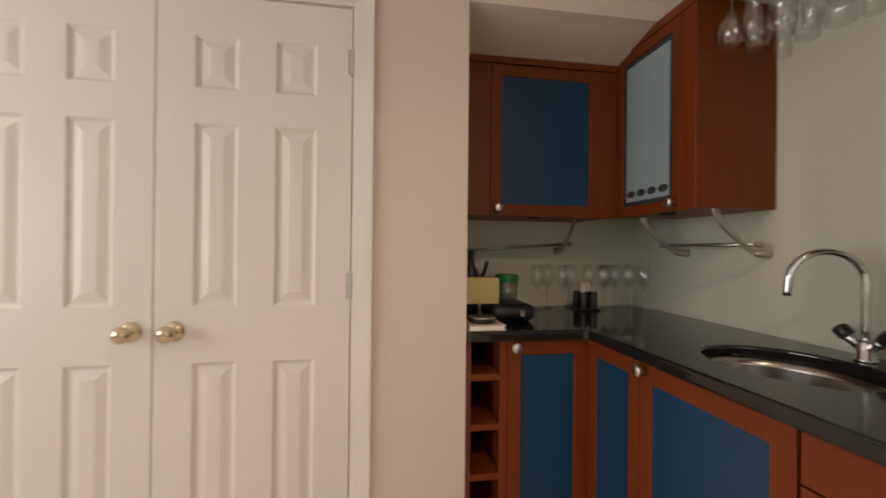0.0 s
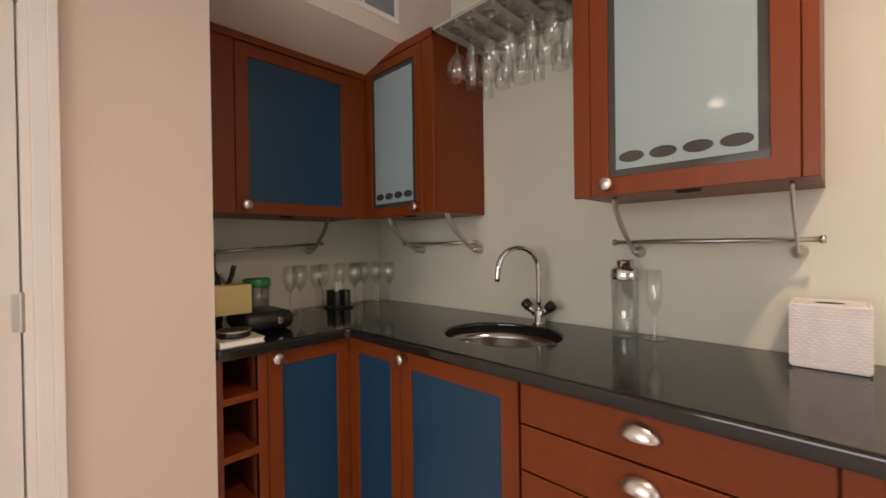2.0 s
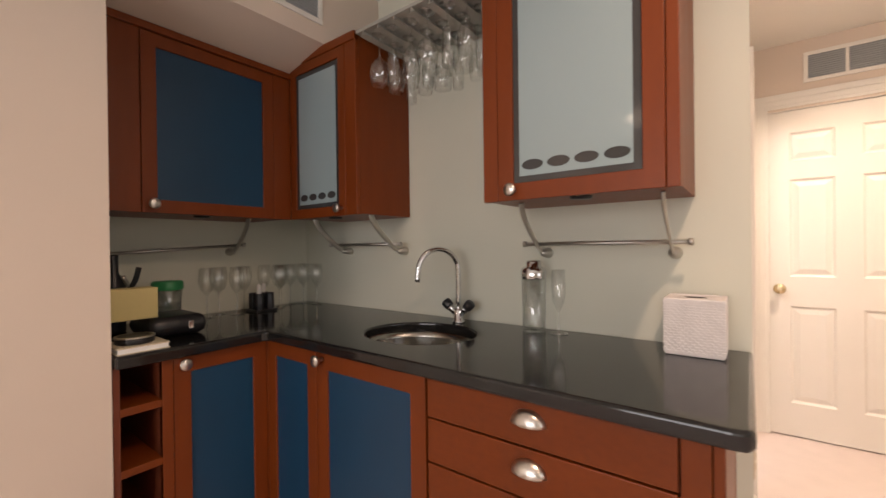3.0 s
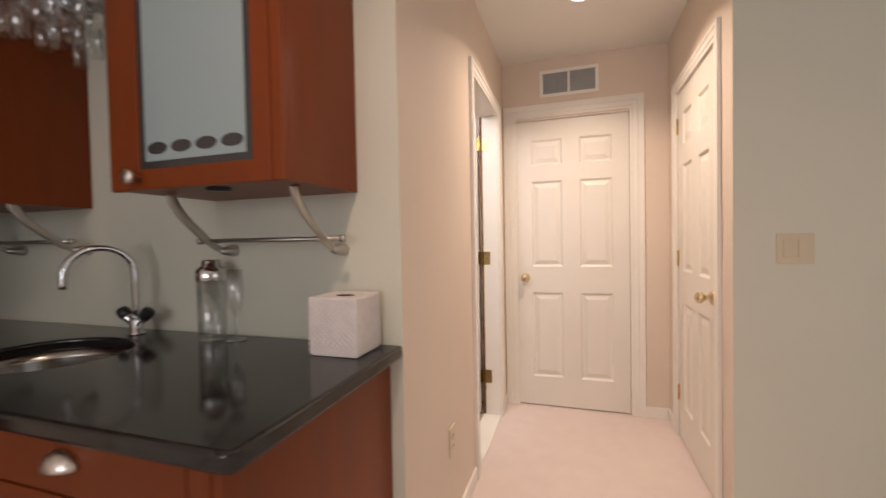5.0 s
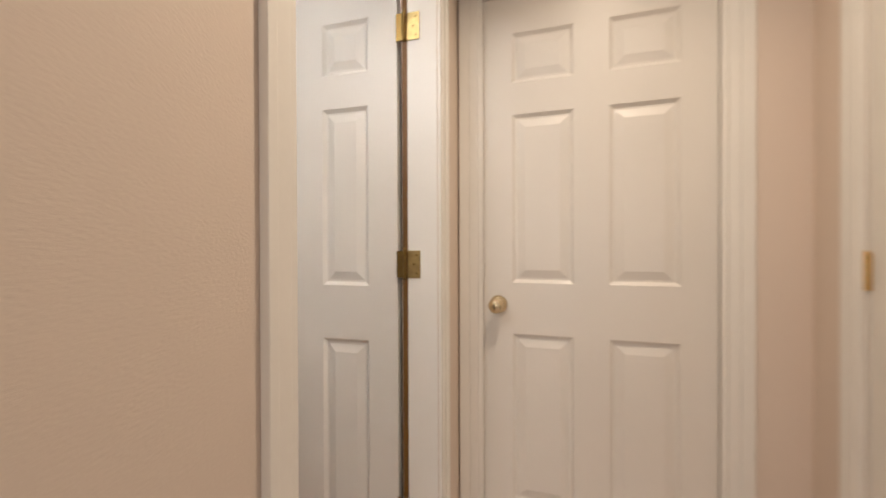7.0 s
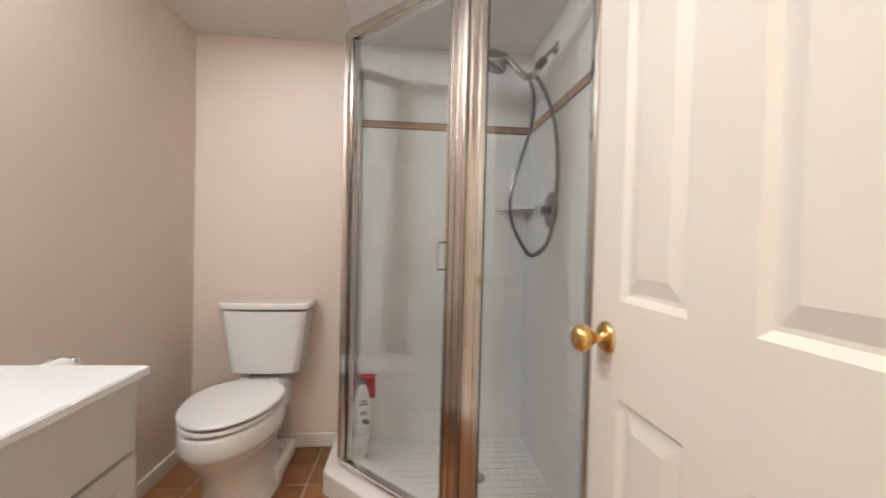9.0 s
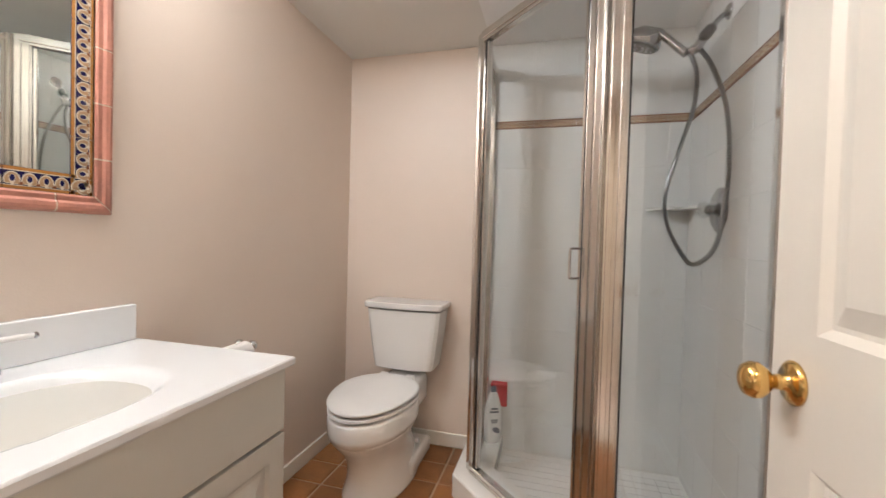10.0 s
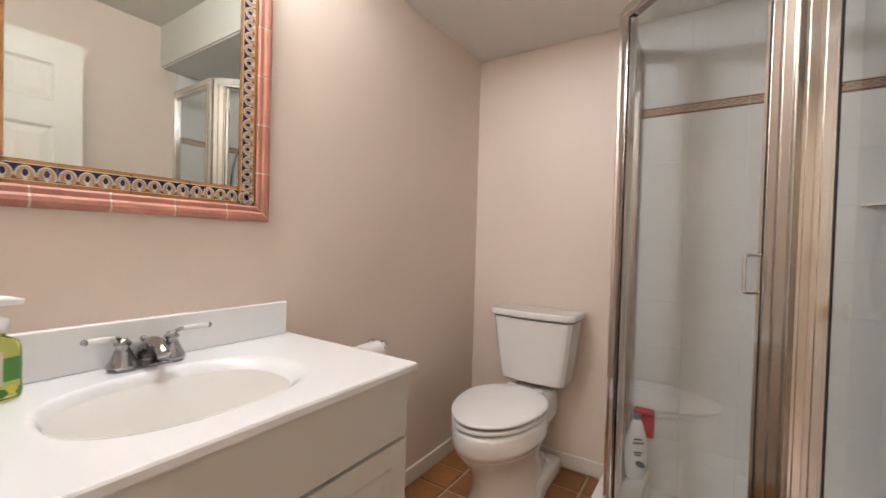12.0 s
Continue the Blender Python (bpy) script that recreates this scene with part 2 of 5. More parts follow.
def tube(points, r, seg=12, flat=1.0, side=None, ribs=False):
    """A round or flattened bar along the points."""
    bm = bmesh.new()
    pts = [Vector(p) for p in points]
    rings, up = [], Vector((0, 0, 1))
    for i, p in enumerate(pts):
        d = (pts[min(i + 1, len(pts) - 1)] - pts[max(i - 1, 0)]).normalized()
        if side is not None:
            u = Vector(side).normalized()
        else:
            u = d.cross(up)
            if u.length < 0.15:
                u = d.cross(Vector((0, 1, 0)))
            if rings and u.dot(last) < 0:
                u = -u
            u.normalize()
        last = u
        w = d.cross(u).normalized()
        rad = r[i] if isinstance(r, (list, tuple)) else r
        if ribs:
            rad *= 1.0 if i % 2 else 0.66
        rings.append([bm.verts.new(p + u * rad * flat * math.cos(2 * math.pi * k / seg) + w * rad * math.sin(2 * math.pi * k / seg)) for k in range(seg)])
    for a, b in zip(rings, rings[1:]):
        for k in range(seg):
            bm.faces.new((a[k], a[(k + 1) % seg], b[(k + 1) % seg], b[k]))
    bm.faces.new(rings[0])
    bm.faces.new(rings[-1])
    return bm


def prism(outline, z0, z1):
    bm = bmesh.new()
    a = [bm.verts.new((x, y, z0)) for x, y in outline]
    b = [bm.verts.new((x, y, z1)) for x, y in outline]
    bm.faces.new(a)
    bm.faces.new(b)
    for i in range(len(a)):
        j = (i + 1) % len(a)
        bm.faces.new((a[i], a[j], b[j], b[i]))
    return bm


def join(*parts_):
    bm = bmesh.new()
    for p in parts_:
        me = bpy.data.meshes.new("joined")
        p.to_mesh(me)
        p.free()
        bm.from_mesh(me)
        bpy.data.meshes.remove(me)
    return bm


def loft(sections, seg=32):
    """Closed egg-shaped rings (z, cx, cy, rx, front, back): front reaches towards -y."""
    bm = bmesh.new()
    rings = []
    for z, cx, cy, rx, front, back in sections:
        ring = []
        for i in range(seg):
            a = 2 * math.pi * i / seg
            s = math.sin(a)
            ring.append(bm.verts.new((cx + rx * math.cos(a), cy + (back if s > 0 else front) * s, z)))
        rings.append(ring)
    for a, b in zip(rings, rings[1:]):
        for i in range(seg):
            bm.faces.new((a[i], a[(i + 1) % seg], b[(i + 1) % seg], b[i]))
    bm.faces.new(rings[0])
    bm.faces.new(rings[-1])
    return bm


def structure(name, bm, mat, label="", bevel=0.0):
    return tagged(part(name, bm, mat, bevel=bevel), label, "structure", kind="structure")


# ---- walls, floors and ceilings ----
ZC = 2.47
structure("floor", boxes((-4.7, 2.1, -3.3, 0.057, -0.1, 0), (-4.7, 0.06, 0.057, 2.3, -0.1, 0)), M_CARPET, "pale pinkish beige short pile carpet")
structure("ceiling", boxes((-4.7, 2.1, -3.3, 0.06, ZC, ZC + 0.1), (-4.7, 0.06, 0.06, 2.4, ZC, ZC + 0.1)), M_CEIL, "smooth white painted ceiling")
structure("wall_closet", boxes((-4.6, -2.783, 1.5, 1.62, 0, ZC), (-1.513, -1.1, 1.5, 1.62, 0, ZC), (-2.783, -1.513, 1.5, 1.62, 2.055, ZC)), M_BEIGE, "beige painted wall round a closet")
structure("wall_closet_back", boxes((-2.9, -1.3, 2.2, 2.26, 0, ZC)), M_BEIGE, "beige painted closet back wall")
structure("wall_alcove", boxes((-1.22, -1.1, 1.62, 2.26, 0, ZC), (-1.1, 0, 2.14, 2.26, 0, ZC)), M_GREY, "grey-green painted alcove wall")
bm = bmesh.new()
for x in (-1.1, 0):
    bm.faces.new([bm.verts.new((x, y, z)) for y, z in ((1.5, 2.125), (1.775, 2.066), (2.14, 2.066), (2.14, ZC), (1.5, ZC))])
bm.verts.ensure_lookup_table()
for i in range(5):
    bm.faces.new([bm.verts[k] for k in (i, (i + 1) % 5, 5 + (i + 1) % 5, 5 + i)])
structure("soffit", bm, M_BEIGE, "pale painted soffit over the alcove")
structure("wall_sink", boxes((0, 0.057, 0.057, 2.31, 0, ZC), (0, 0.004, 0.0, 0.057, 0, ZC)), M_GREY, "grey-green painted wall behind the bar")
structure("wall_hall", boxes((0.004, 0.945, 0, 0.057, 0, ZC), (1.645, 1.885, 0, 0.057, 0, ZC), (0.945, 1.645, 0, 0.057, 2.05, ZC)), M_BEIGE, "beige painted hall wall")
structure("wall_hall_end", boxes((1.885, 2.0, -1.2, -0.852, 0, ZC), (1.885, 2.0, -0.087, 0.057, 0, ZC), (1.885, 2.0, -0.852, -0.087, 2.055, ZC)), M_BEIGE, "beige painted wall at the hall end")
structure("wall_hall_side", boxes((0.774, 0.965, -1.2, -1.08, 0, ZC), (1.655, 1.885, -1.2, -1.08, 0, ZC), (0.965, 1.655, -1.2, -1.08, 2.055, ZC)), M_BEIGE, "beige painted hall wall")
structure("wall_switch", boxes((0.774, 0.87, -3.2, -1.2, 0, ZC), (0.77, 0.774, -3.2, -1.08, 0, ZC)), M_GREY, "grey-green painted wall with switches")
# unseen room walls, their openings added for the two fill lamps
structure("wall_room", boxes((-4.7, -2.2, -3.3, -3.2, 0, ZC), (-0.4, 0.87, -3.3, -3.2, 0, ZC), (-2.2, -0.4, -3.3, -3.2, 0, 0.8), (-2.2, -0.4, -3.3, -3.2, 2.1, ZC), (-4.7, -4.6, -3.2, -1.3, 0, ZC), (-4.7, -4.6, 1.1, 1.62, 0, ZC), (-4.7, -4.6, -1.3, 1.1, 0, 0.8), (-4.7, -4.6, -1.3, 1.1, 2.1, ZC)), M_GREY, "grey-green painted room wall")
structure("wall_bath_mirror", boxes((0.057, 0.115, 0.115, 2.31, 0, 2.45)), M_PEACH, "peach beige bathroom wall behind the vanity")
structure("wall_bath_toilet", boxes((0.115, 2.0, 2.19, 2.31, 0, 2.45)), M_PEACH, "peach beige bathroom wall behind the toilet")
structure("wall_bath_side", boxes((1.88, 2.0, 0.115, 2.19, 0, 2.45)), M_PEACH, "peach beige bathroom side wall")
structure("wall_bath_door", boxes((0.057, 0.945, 0.057, 0.115, 0, 2.45), (1.645, 2.0, 0.057, 0.115, 0, 2.45), (0.945, 1.645, 0.057, 0.115, 2.05, 2.45)), M_PEACH, "peach beige bathroom wall with the doorway")
structure("ceiling_bath", boxes((0.057, 2.0, 0.06, 1.26, 2.40, 2.46), (0.115, 1.88, 1.26, 2.19, 2.155, 2.46)), M_CEIL, "white bathroom ceiling with a dropped part")
structure("ceiling_shower_panel", boxes((0.93, 1.88, 1.27, 2.19, 2.148, 2.154)), M_WPLASTIC, "smooth pale panel over the shower")
floor_bath = structure("floor_bath", boxes((0.06, 2.0, 0.057, 2.3, -0.1, -0.006)), M_GROUT, "sandy grout bed of the bathroom floor")


def baseboard(x0, x1, y0, y1, h=0.075):
    bm = soft_box(x0, x1, y0, y1, 0, h, 0.004, 2)
    structure("baseboard", bm, M_TRIM, "white painted wooden baseboard")


for r in ((0.0, 0.865, -0.012, 0.0), (1.735, 1.872, -0.012, 0.0), (1.873, 1.885, -1.068, -0.93), (1.735, 1.885, -1.08, -1.068), (0.77 - 0.012, 0.77, -3.2, -1.08),
          (-4.6, -2.86, 1.488, 1.5), (-1.44, -1.1, 1.488, 1.5), (0.115, 0.127, 0.95, 2.19), (0.127, 0.86, 2.178, 2.19), (1.868, 1.88, 0.115, 1.26), (1.72, 1.868, 0.115, 0.127)):
    baseboard(*r)


def casing(name, axis, at, out, a, b, top, w=0.07, t=0.014):
    """Moulded trim round an opening from a to b on the wall plane 'at', standing out by t in the direction out."""
    items = []
    for k, (inset, thick) in enumerate(((0.0, t * 0.75), (0.018, t), (0.05, t * 1.25))):
        lo = inset if k else 0.0
        hi = (0.018, 0.05, w)[k]
        f0, f1 = sorted((at, at + out * thick))
        for u0, u1, z0, z1 in ((a - hi, a - lo, 0, top + hi), (b + lo, b + hi, 0, top + hi), (a - lo, b + lo, top + lo, top + hi)):
            items.append((u0, u1, f0, f1, z0, z1) if axis == "x" else (f0, f1, u0, u1, z0, z1))
    structure(name, boxes(*items), M_TRIM, "white moulded door casing", bevel=0.002)


def jamb(axis, d0, d1, a, b, top, t=0.014):
    items = []
    d0, d1 = d0 + 0.002, d1 - 0.002
    for u0, u1, z0, z1 in ((a, a + t, 0, top), (b - t, b, 0, top), (a + t, b - t, top - t, top)):
        items.append((u0, u1, d0, d1, z0, z1) if axis == "x" else (d0, d1, u0, u1, z0, z1))
    structure("door_jamb", boxes(*items), M_TRIM, "white painted door jamb")


casing("door_casing", "x", 1.5, -1, -2.783, -1.513, 2.055)
casing("door_casing", "x", 0.0, -1, 0.945, 1.645, 2.05)
casing("door_casing", "x", 0.115, 1, 0.945, 1.645, 2.05)
casing("door_casing", "y", 1.885, -1, -0.846, -0.095, 2.070, w=0.088)
casing("door_casing", "x", -1.08, 1, 0.965, 1.655, 2.055)
jamb("x", 0.0, 0.115, 0.931, 1.657, 2.062)
jamb("y", 1.885, 2.0, -0.862, -0.077, 2.067)
jamb("x", -1.2, -1.08, 0.955, 1.667, 2.067)
jamb("x", 1.5, 1.62, -2.795, -1.502, 2.067)
structure("threshold", soft_box(0.945, 1.645, -0.002, 0.12, -0.002, 0.008, 0.003), M_TRIM, "white threshold strip in the doorway")

# ---- doors ----
ROWS = ((0.215, 0.825), (1.01, 1.62), (1.735, 1.915))


def panel_mesh(x0, x1, z0, z1, y, s):
    """A raised and fielded panel; s points out of the door."""
    bm = bmesh.new()
    rings = []
    for inset, depth in ((0, 0), (0.012, -0.010), (0.019, -0.010), (0.047, -0.002)):
        rings.append([bm.verts.new(p) for p in ((x0 + inset, y + s * depth, z0 + inset), (x1 - inset, y + s * depth, z0 + inset), (x1 - inset, y + s * depth, z1 - inset), (x0 + inset, y + s * depth, z1 - inset))])
    for a, b in zip(rings, rings[1:]):
        for i in range(4):
            bm.faces.new((a[i], a[(i + 1) % 4], b[(i + 1) % 4], b[i]))
    bm.faces.new(rings[-1])
    return bm


def knob_bm(x, y, z, s):
    prof = [(0, 0), (0.033, 0), (0.033, 0.004), (0.026, 0.009), (0.012, 0.012), (0.011, 0.030), (0.019, 0.036), (0.0265, 0.046), (0.0275, 0.056), (0.022, 0.066), (0.010, 0.071), (0, 0.072)]
    return lathe(prof, 24, Matrix.Translation((x, y, z)) @ pose(0, 0, 0, 90 if s < 0 else -90))


def six_panel_door(name, m, w, h, label, stile=0.105, mull=0.115, knob_at=None, hinge_side=None, hinge_mat=None, hinge_face=-1, knob_sides=(-1, 1), t=0.035, knob_mat=None):
    """A leaf from x 0 to w with its front face at y 0 looking to -y and its back at y t."""
    d = tagged(new(name), label, "door", kind="")
    d.matrix_basis = m
    WM[d] = m.copy()
    pw = (w - 2 * stile - mull) / 2
    xs = [(stile, stile + pw), (stile + pw + mull, w - stile)]
    bm = bmesh.new()
    zc, xc = [0.008], [0, xs[0][0], xs[0][1], xs[1][0], xs[1][1], w]
    for a, b in ROWS:
        zc += [a, b]
    zc.append(h)
    holes = {(i, j) for i in (1, 3) for j in (1, 3, 5)}
    for y in (0.0, t):
        for i in range(5):
            for j in range(7):
                if (i, j) not in holes:
                    bm.faces.new([bm.verts.new(p) for p in ((xc[i], y, zc[j]), (xc[i + 1], y, zc[j]), (xc[i + 1], y, zc[j + 1]), (xc[i], y, zc[j + 1]))])
    for x in (0, w):
        bm.faces.new([bm.verts.new(p) for p in ((x, 0, 0.008), (x, t, 0.008), (x, t, h), (x, 0, h))])
    for z in (0.008, h):
        bm.faces.new([bm.verts.new(p) for p in ((0, 0, z), (w, 0, z), (w, t, z), (0, t, z))])
    bmesh.ops.remove_doubles(bm, verts=bm.verts[:], dist=0.0001)
    part("leaf", bm, M_WHITE, d, local=True)
    for a, b in xs:
        for z0, z1 in ROWS:
            part("panel", panel_mesh(a, b, z0, z1, 0.0, -1), M_WHITE, d, local=True)
            part("panel", panel_mesh(a, b, z0, z1, t, 1), M_WHITE, d, local=True)
    if knob_at is not None:
        for s in knob_sides:
            part("knob", knob_bm(knob_at, 0.0 if s < 0 else t, 0.93, s), knob_mat or M_BRASS, d, "pale worn brass door knob" if knob_mat else "polished brass door knob", local=True, smooth=True)
    if hinge_side is not None:
        hy = -0.004 if hinge_face < 0 else t + 0.004
        for z in (0.27, 1.08, 1.86):
            hb = lathe([(0, -0.046), (0.0055, -0.046), (0.0055, 0.046), (0.003, 0.05), (0, 0.05)], 12, Matrix.Translation((hinge_side, hy, z)))
            y0, y1 = sorted((hy, hy + hinge_face * 0.001))
            hb = join(hb, boxes((hinge_side - 0.018, hinge_side + 0.018, y0, y1, z - 0.044, z + 0.044)))
            part("hinge", hb, hinge_mat or M_BRASS, d, "metal butt hinge", local=True)
    return d


closet = "white six-panel closet door with a brass knob"
six_panel_door("closet_door", pose(-2.145, 1.497, 0), 0.626, 2.048, closet, stile=0.118, mull=0.118, knob_at=0.062, hinge_side=0.630, hinge_mat=M_STEEL, knob_sides=(-1,), knob_mat=M_PALEBRASS)
six_panel_door("closet_door", pose(-2.779, 1.497, 0), 0.630, 2.048, closet, stile=0.118, mull=0.118, knob_at=0.568, hinge_side=-0.004, hinge_mat=M_STEEL, knob_sides=(-1,), knob_mat=M_PALEBRASS)
# local x runs along -y for the hall's end door, so that its front looks towards -x
six_panel_door("hall_end_door", pose(1.898, -0.093, 0, 0, 0, -90), 0.752, 2.051, "closed white six-panel door at the hall end", knob_at=0.055, knob_sides=(-1,), knob_mat=M_PALEBRASS)
six_panel_door("hall_side_door", pose(1.648, -1.084, 0, 0, 0, 180), 0.676, 2.051, "closed white six-panel door in the hall side", knob_at=0.616, hinge_side=-0.006, knob_sides=(-1,), knob_mat=M_PALEBRASS)
six_panel_door("bathroom_door", pose(1.642, 0.122, 0, 0, 0, 91.8) @ Matrix.Translation((0.019, -0.035, 0)), 0.680, 2.035, "open white six-panel bathroom door with brass knob", knob_at=0.620)
structure("jamb_rebate", boxes((1.6412, 1.6428, 0.104, 0.113, 0, 2.045), (1.6412, 1.6448, 0.113, 0.122, 0, 2.045)), M_BAREWOOD, "bare brown wood strip along the hinge side of the jamb")
for z in (0.27, 1.085, 1.86):
    hg = thing("door_hinge", 1.638, 0.108, z, "dull brass butt hinge on the bathroom door jamb", "hinge", "bathroom door hinges")
    part("leaf_plate", boxes((1.6392, 1.6428, 0.060, 0.1035, z - 0.045, z + 0.045)), M_LITBRASS, hg, bevel=0.001)
    for k in range(5):
        za = z - 0.047 + k * 0.0188
        part("knuckle", lathe([(0, 0), (0.0065, 0), (0.007, 0.001), (0.007, 0.0172), (0.0065, 0.0182), (0, 0.0182)], 14, Matrix.Translation((1.633, 0.111, za))), M_SHADEBRASS, hg, smooth=True)
    part("pin", lathe([(0, 0.046), (0.005, 0.046), (0.0055, 0.05), (0.003, 0.054), (0, 0.055)], 12, Matrix.Translation((1.633, 0.111, z))), M_SHADEBRASS, hg, smooth=True)
    part("door_plate", boxes((1.6335, 1.642, 0.1185, 0.1400, z - 0.044, z + 0.044)), M_SHADEBRASS, hg)
    for dz in (-0.03, 0.0, 0.03):
        part("screw", lathe([(0, 0), (0.004, 0), (0.003, 0.0015), (0, 0.0015)], 10, Matrix.Translation((1.6392, 0.072 + 0.010 * (dz == 0), z + dz)) @ pose(0, 0, 0, 0, -90)), M_SHADEBRASS, hg)

# ---- ceiling fixtures, grilles, switches ----
# fixtures for all four lamps, the added third included
for x, y, z, watts in DOWNLIGHTS:
    dl = thing("downlight", x, y, z, "round white recessed ceiling downlight, lit", "ceiling light", "downlights")
    part("trim_ring", lathe([(0.062, 0), (0.085, 0), (0.085, -0.004), (0.075, -0.008), (0.062, -0.008), (0.062, 0)], 32, Matrix.Translation((x, y, z))), M_TRIM, dl, smooth=True)
    part("lens", lathe([(0, -0.001), (0.062, -0.001), (0.062, -0.004), (0, -0.004)], 32, Matrix.Translation((x, y, z))), M_LAMP, dl)


def grille(x, y, z, w, h, turn, label):
    """A two-panel louvred grille, facing local -y."""
    g = thing("vent_grille", x, y, z, label, "vent", turn=turn)
    f = 0.022
    part("frame", boxes((0, w, -0.008, 0, 0, f), (0, w, -0.008, 0, h - f, h), (0, f, -0.008, 0, f, h - f), (w - f, w, -0.008, 0, f, h - f), (w / 2 - 0.008, w / 2 + 0.008, -0.008, 0, f, h - f)), M_TRIM, g, local=True, bevel=0.002)
    part("backing", boxes((f, w - f, -0.0015, -0.0005, f, h - f)), M_VENT, g, local=True)
    n = int((h - 2 * f) / 0.0125)
    for k in range(n):
        zz = f + (k + 0.5) * (h - 2 * f) / n
        for a, b in ((f, w / 2 - 0.008), (w / 2 + 0.008, w - f)):
            bm = bmesh.new()
            v = [bm.verts.new(p) for p in ((a, -0.007, zz - 0.004), (b, -0.007, zz - 0.004), (b, -0.002, zz + 0.004), (a, -0.002, zz + 0.004), (a, -0.006, zz - 0.005), (b, -0.006, zz - 0.005), (b, -0.001, zz + 0.003), (a, -0.001, zz + 0.003))]
            for q in ((0, 1, 2, 3), (7, 6, 5, 4), (0, 4, 5, 1), (3, 2, 6, 7)):
                bm.faces.new([v[i] for i in q])
            part("slat", bm, M_VENT, g, local=True)
    return g


grille(1.885, -0.268, 2.205, 0.39, 0.185, -90, "white louvred return air grille above the door")
grille(-0.72, 1.5, 2.20, 0.375, 0.2, 0, "white louvred grille in the soffit face")


def wall_plate(name, x, y, z, turn, gangs, toggles, label):
    w = 0.046 * gangs + 0.026
    p = thing(name, x, y, z, label, "switch" if toggles else "outlet", turn=turn)
    part("plate", soft_box(-w / 2, w / 2, -0.006, 0, -0.058, 0.058, 0.002), M_IVORY, p, local=True)
    for k in range(gangs):
        cx = (k - (gangs - 1) / 2) * 0.046
        if toggles:
            part("toggle", soft_box(cx - 0.016, cx + 0.016, -0.010, -0.006, -0.033, 0.033, 0.0015), M_IVORY, p, local=True)
        else:
            for dz in (-0.02, 0.02):
                part("socket", lathe([(0, 0), (0.016, 0), (0.015, 0.003), (0, 0.003)], 20, Matrix.Translation((cx, -0.006, dz)) @ pose(0, 0, 0, 90)), M_IVORY, p, local=True)
                part("slot", boxes((cx - 0.006, cx - 0.004, -0.0098, -0.009, dz - 0.004, dz + 0.004), (cx + 0.004, cx + 0.006, -0.0098, -0.009, dz - 0.004, dz + 0.004)), M_BLACK, p, local=True)


wall_plate("light_switch", 0.77, -1.28, 1.16, -90, 2, True, "ivory double rocker switch on the grey-green wall")
wall_plate("wall_outlet", 0.47, 0.0, 0.40, 0, 1, False, "ivory double wall outlet low on the hall wall")

# ---- bar: base cabinets ----
FX, FY = -0.615, 1.505      # faces of the two runs
ZT = 0.872                  # underside of the worktop


def teardrop(m):
    """A tapered satin knob that stands out along local -y."""
    return lathe([(0, 0), (0.0075, 0), (0.006, 0.007), (0.010, 0.016), (0.0175, 0.027), (0.0195, 0.033), (0.016, 0.037), (0, 0.038)], 20, m @ pose(0, 0, 0, 90))


def framed_door(parent, m, w, h, rail, panel_mat, knob=None, level=False):
    """A door from local x 0 to w, z 0 to h, its front at local y 0 looking to -y."""
    t = 0.02
    bm = bmesh.new()
    loops = []
    for i, y in ((0, 0), (rail, 0), (rail, t), (0, t)):
        loops.append([bm.verts.new((x, y, z)) for x, z in ((i, i), (w - i, i), (w - i, h - i), (i, h - i))])
    for a, b in zip(loops, (*loops[1:], loops[0])):
        for k in range(4):
            bm.faces.new((a[k], a[(k + 1) % 4], b[(k + 1) % 4], b[k]))
    d = part("door", bm, M_WOOD, parent, local=True, bevel=0.002)
    d.matrix_basis = WM[parent].inverted() @ m
    WM[d] = m.copy()
    p = part("panel", boxes((rail - 0.004, w - rail + 0.004, 0.007, 0.013, rail - 0.004, h - rail + 0.004)), panel_mat, d, local=True)
    if knob:
        part("knob", teardrop(Matrix.Translation((knob[0], 0, knob[1]))), M_NICKEL, d, "satin nickel tapered knob", local=True, smooth=True)
    return d


def frosted_front(d, w, h, rail):
    """A pale frosted field with a smoked border and a row of four ovals."""
    e = 0.022
    part("frosted_field", boxes((rail + e * 0.9, w - rail - e, 0.0055, 0.0068, rail + e * 0.9, h - rail - e)), M_FROST, d, "pale frosted glass field", local=True)
    fw = w - 2 * rail - 2 * e
    for k in range(4):
        cx = rail + e + fw * (k + 0.5) / 4
        part("oval", lathe([(0, 0), (1, 0), (1, 0.0008), (0, 0.0008)], 28, Matrix.Translation((cx, 0.0054, rail + 0.052)) @ pose(0, 0, 0, 90) @ Matrix.Diagonal((fw * 0.105, 0.0155, 1, 1))), M_GREYGLASS, d, "dark clear oval", local=True)


LEFT = lambda x, y, z: pose(x, y, z)                  # run that faces -y
SINK = lambda x, y, z: pose(x, y, z, 0, 0, -90)       # run that faces -x; local x runs along -y

# open rack beside the alcove wall
rack = thing("wine_rack_cabinet", -1.02, 1.8, 0, "open cherry wood rack cabinet with four shelves", "cabinet")
part("body", boxes((-1.097, -1.080, FY, 2.13, 0, ZT), (-0.972, -0.94, FY, 2.13, 0, ZT), (-1.080, -0.972, 2.11, 2.13, 0, ZT), (-1.080, -0.972, FY + 0.003, 2.11, 0, 0.09)), M_WOODIN, rack)
part("stile", soft_box(-0.972, -0.940, FY - 0.003, FY + 0.02, 0, ZT, 0.002), M_WOOD, rack)
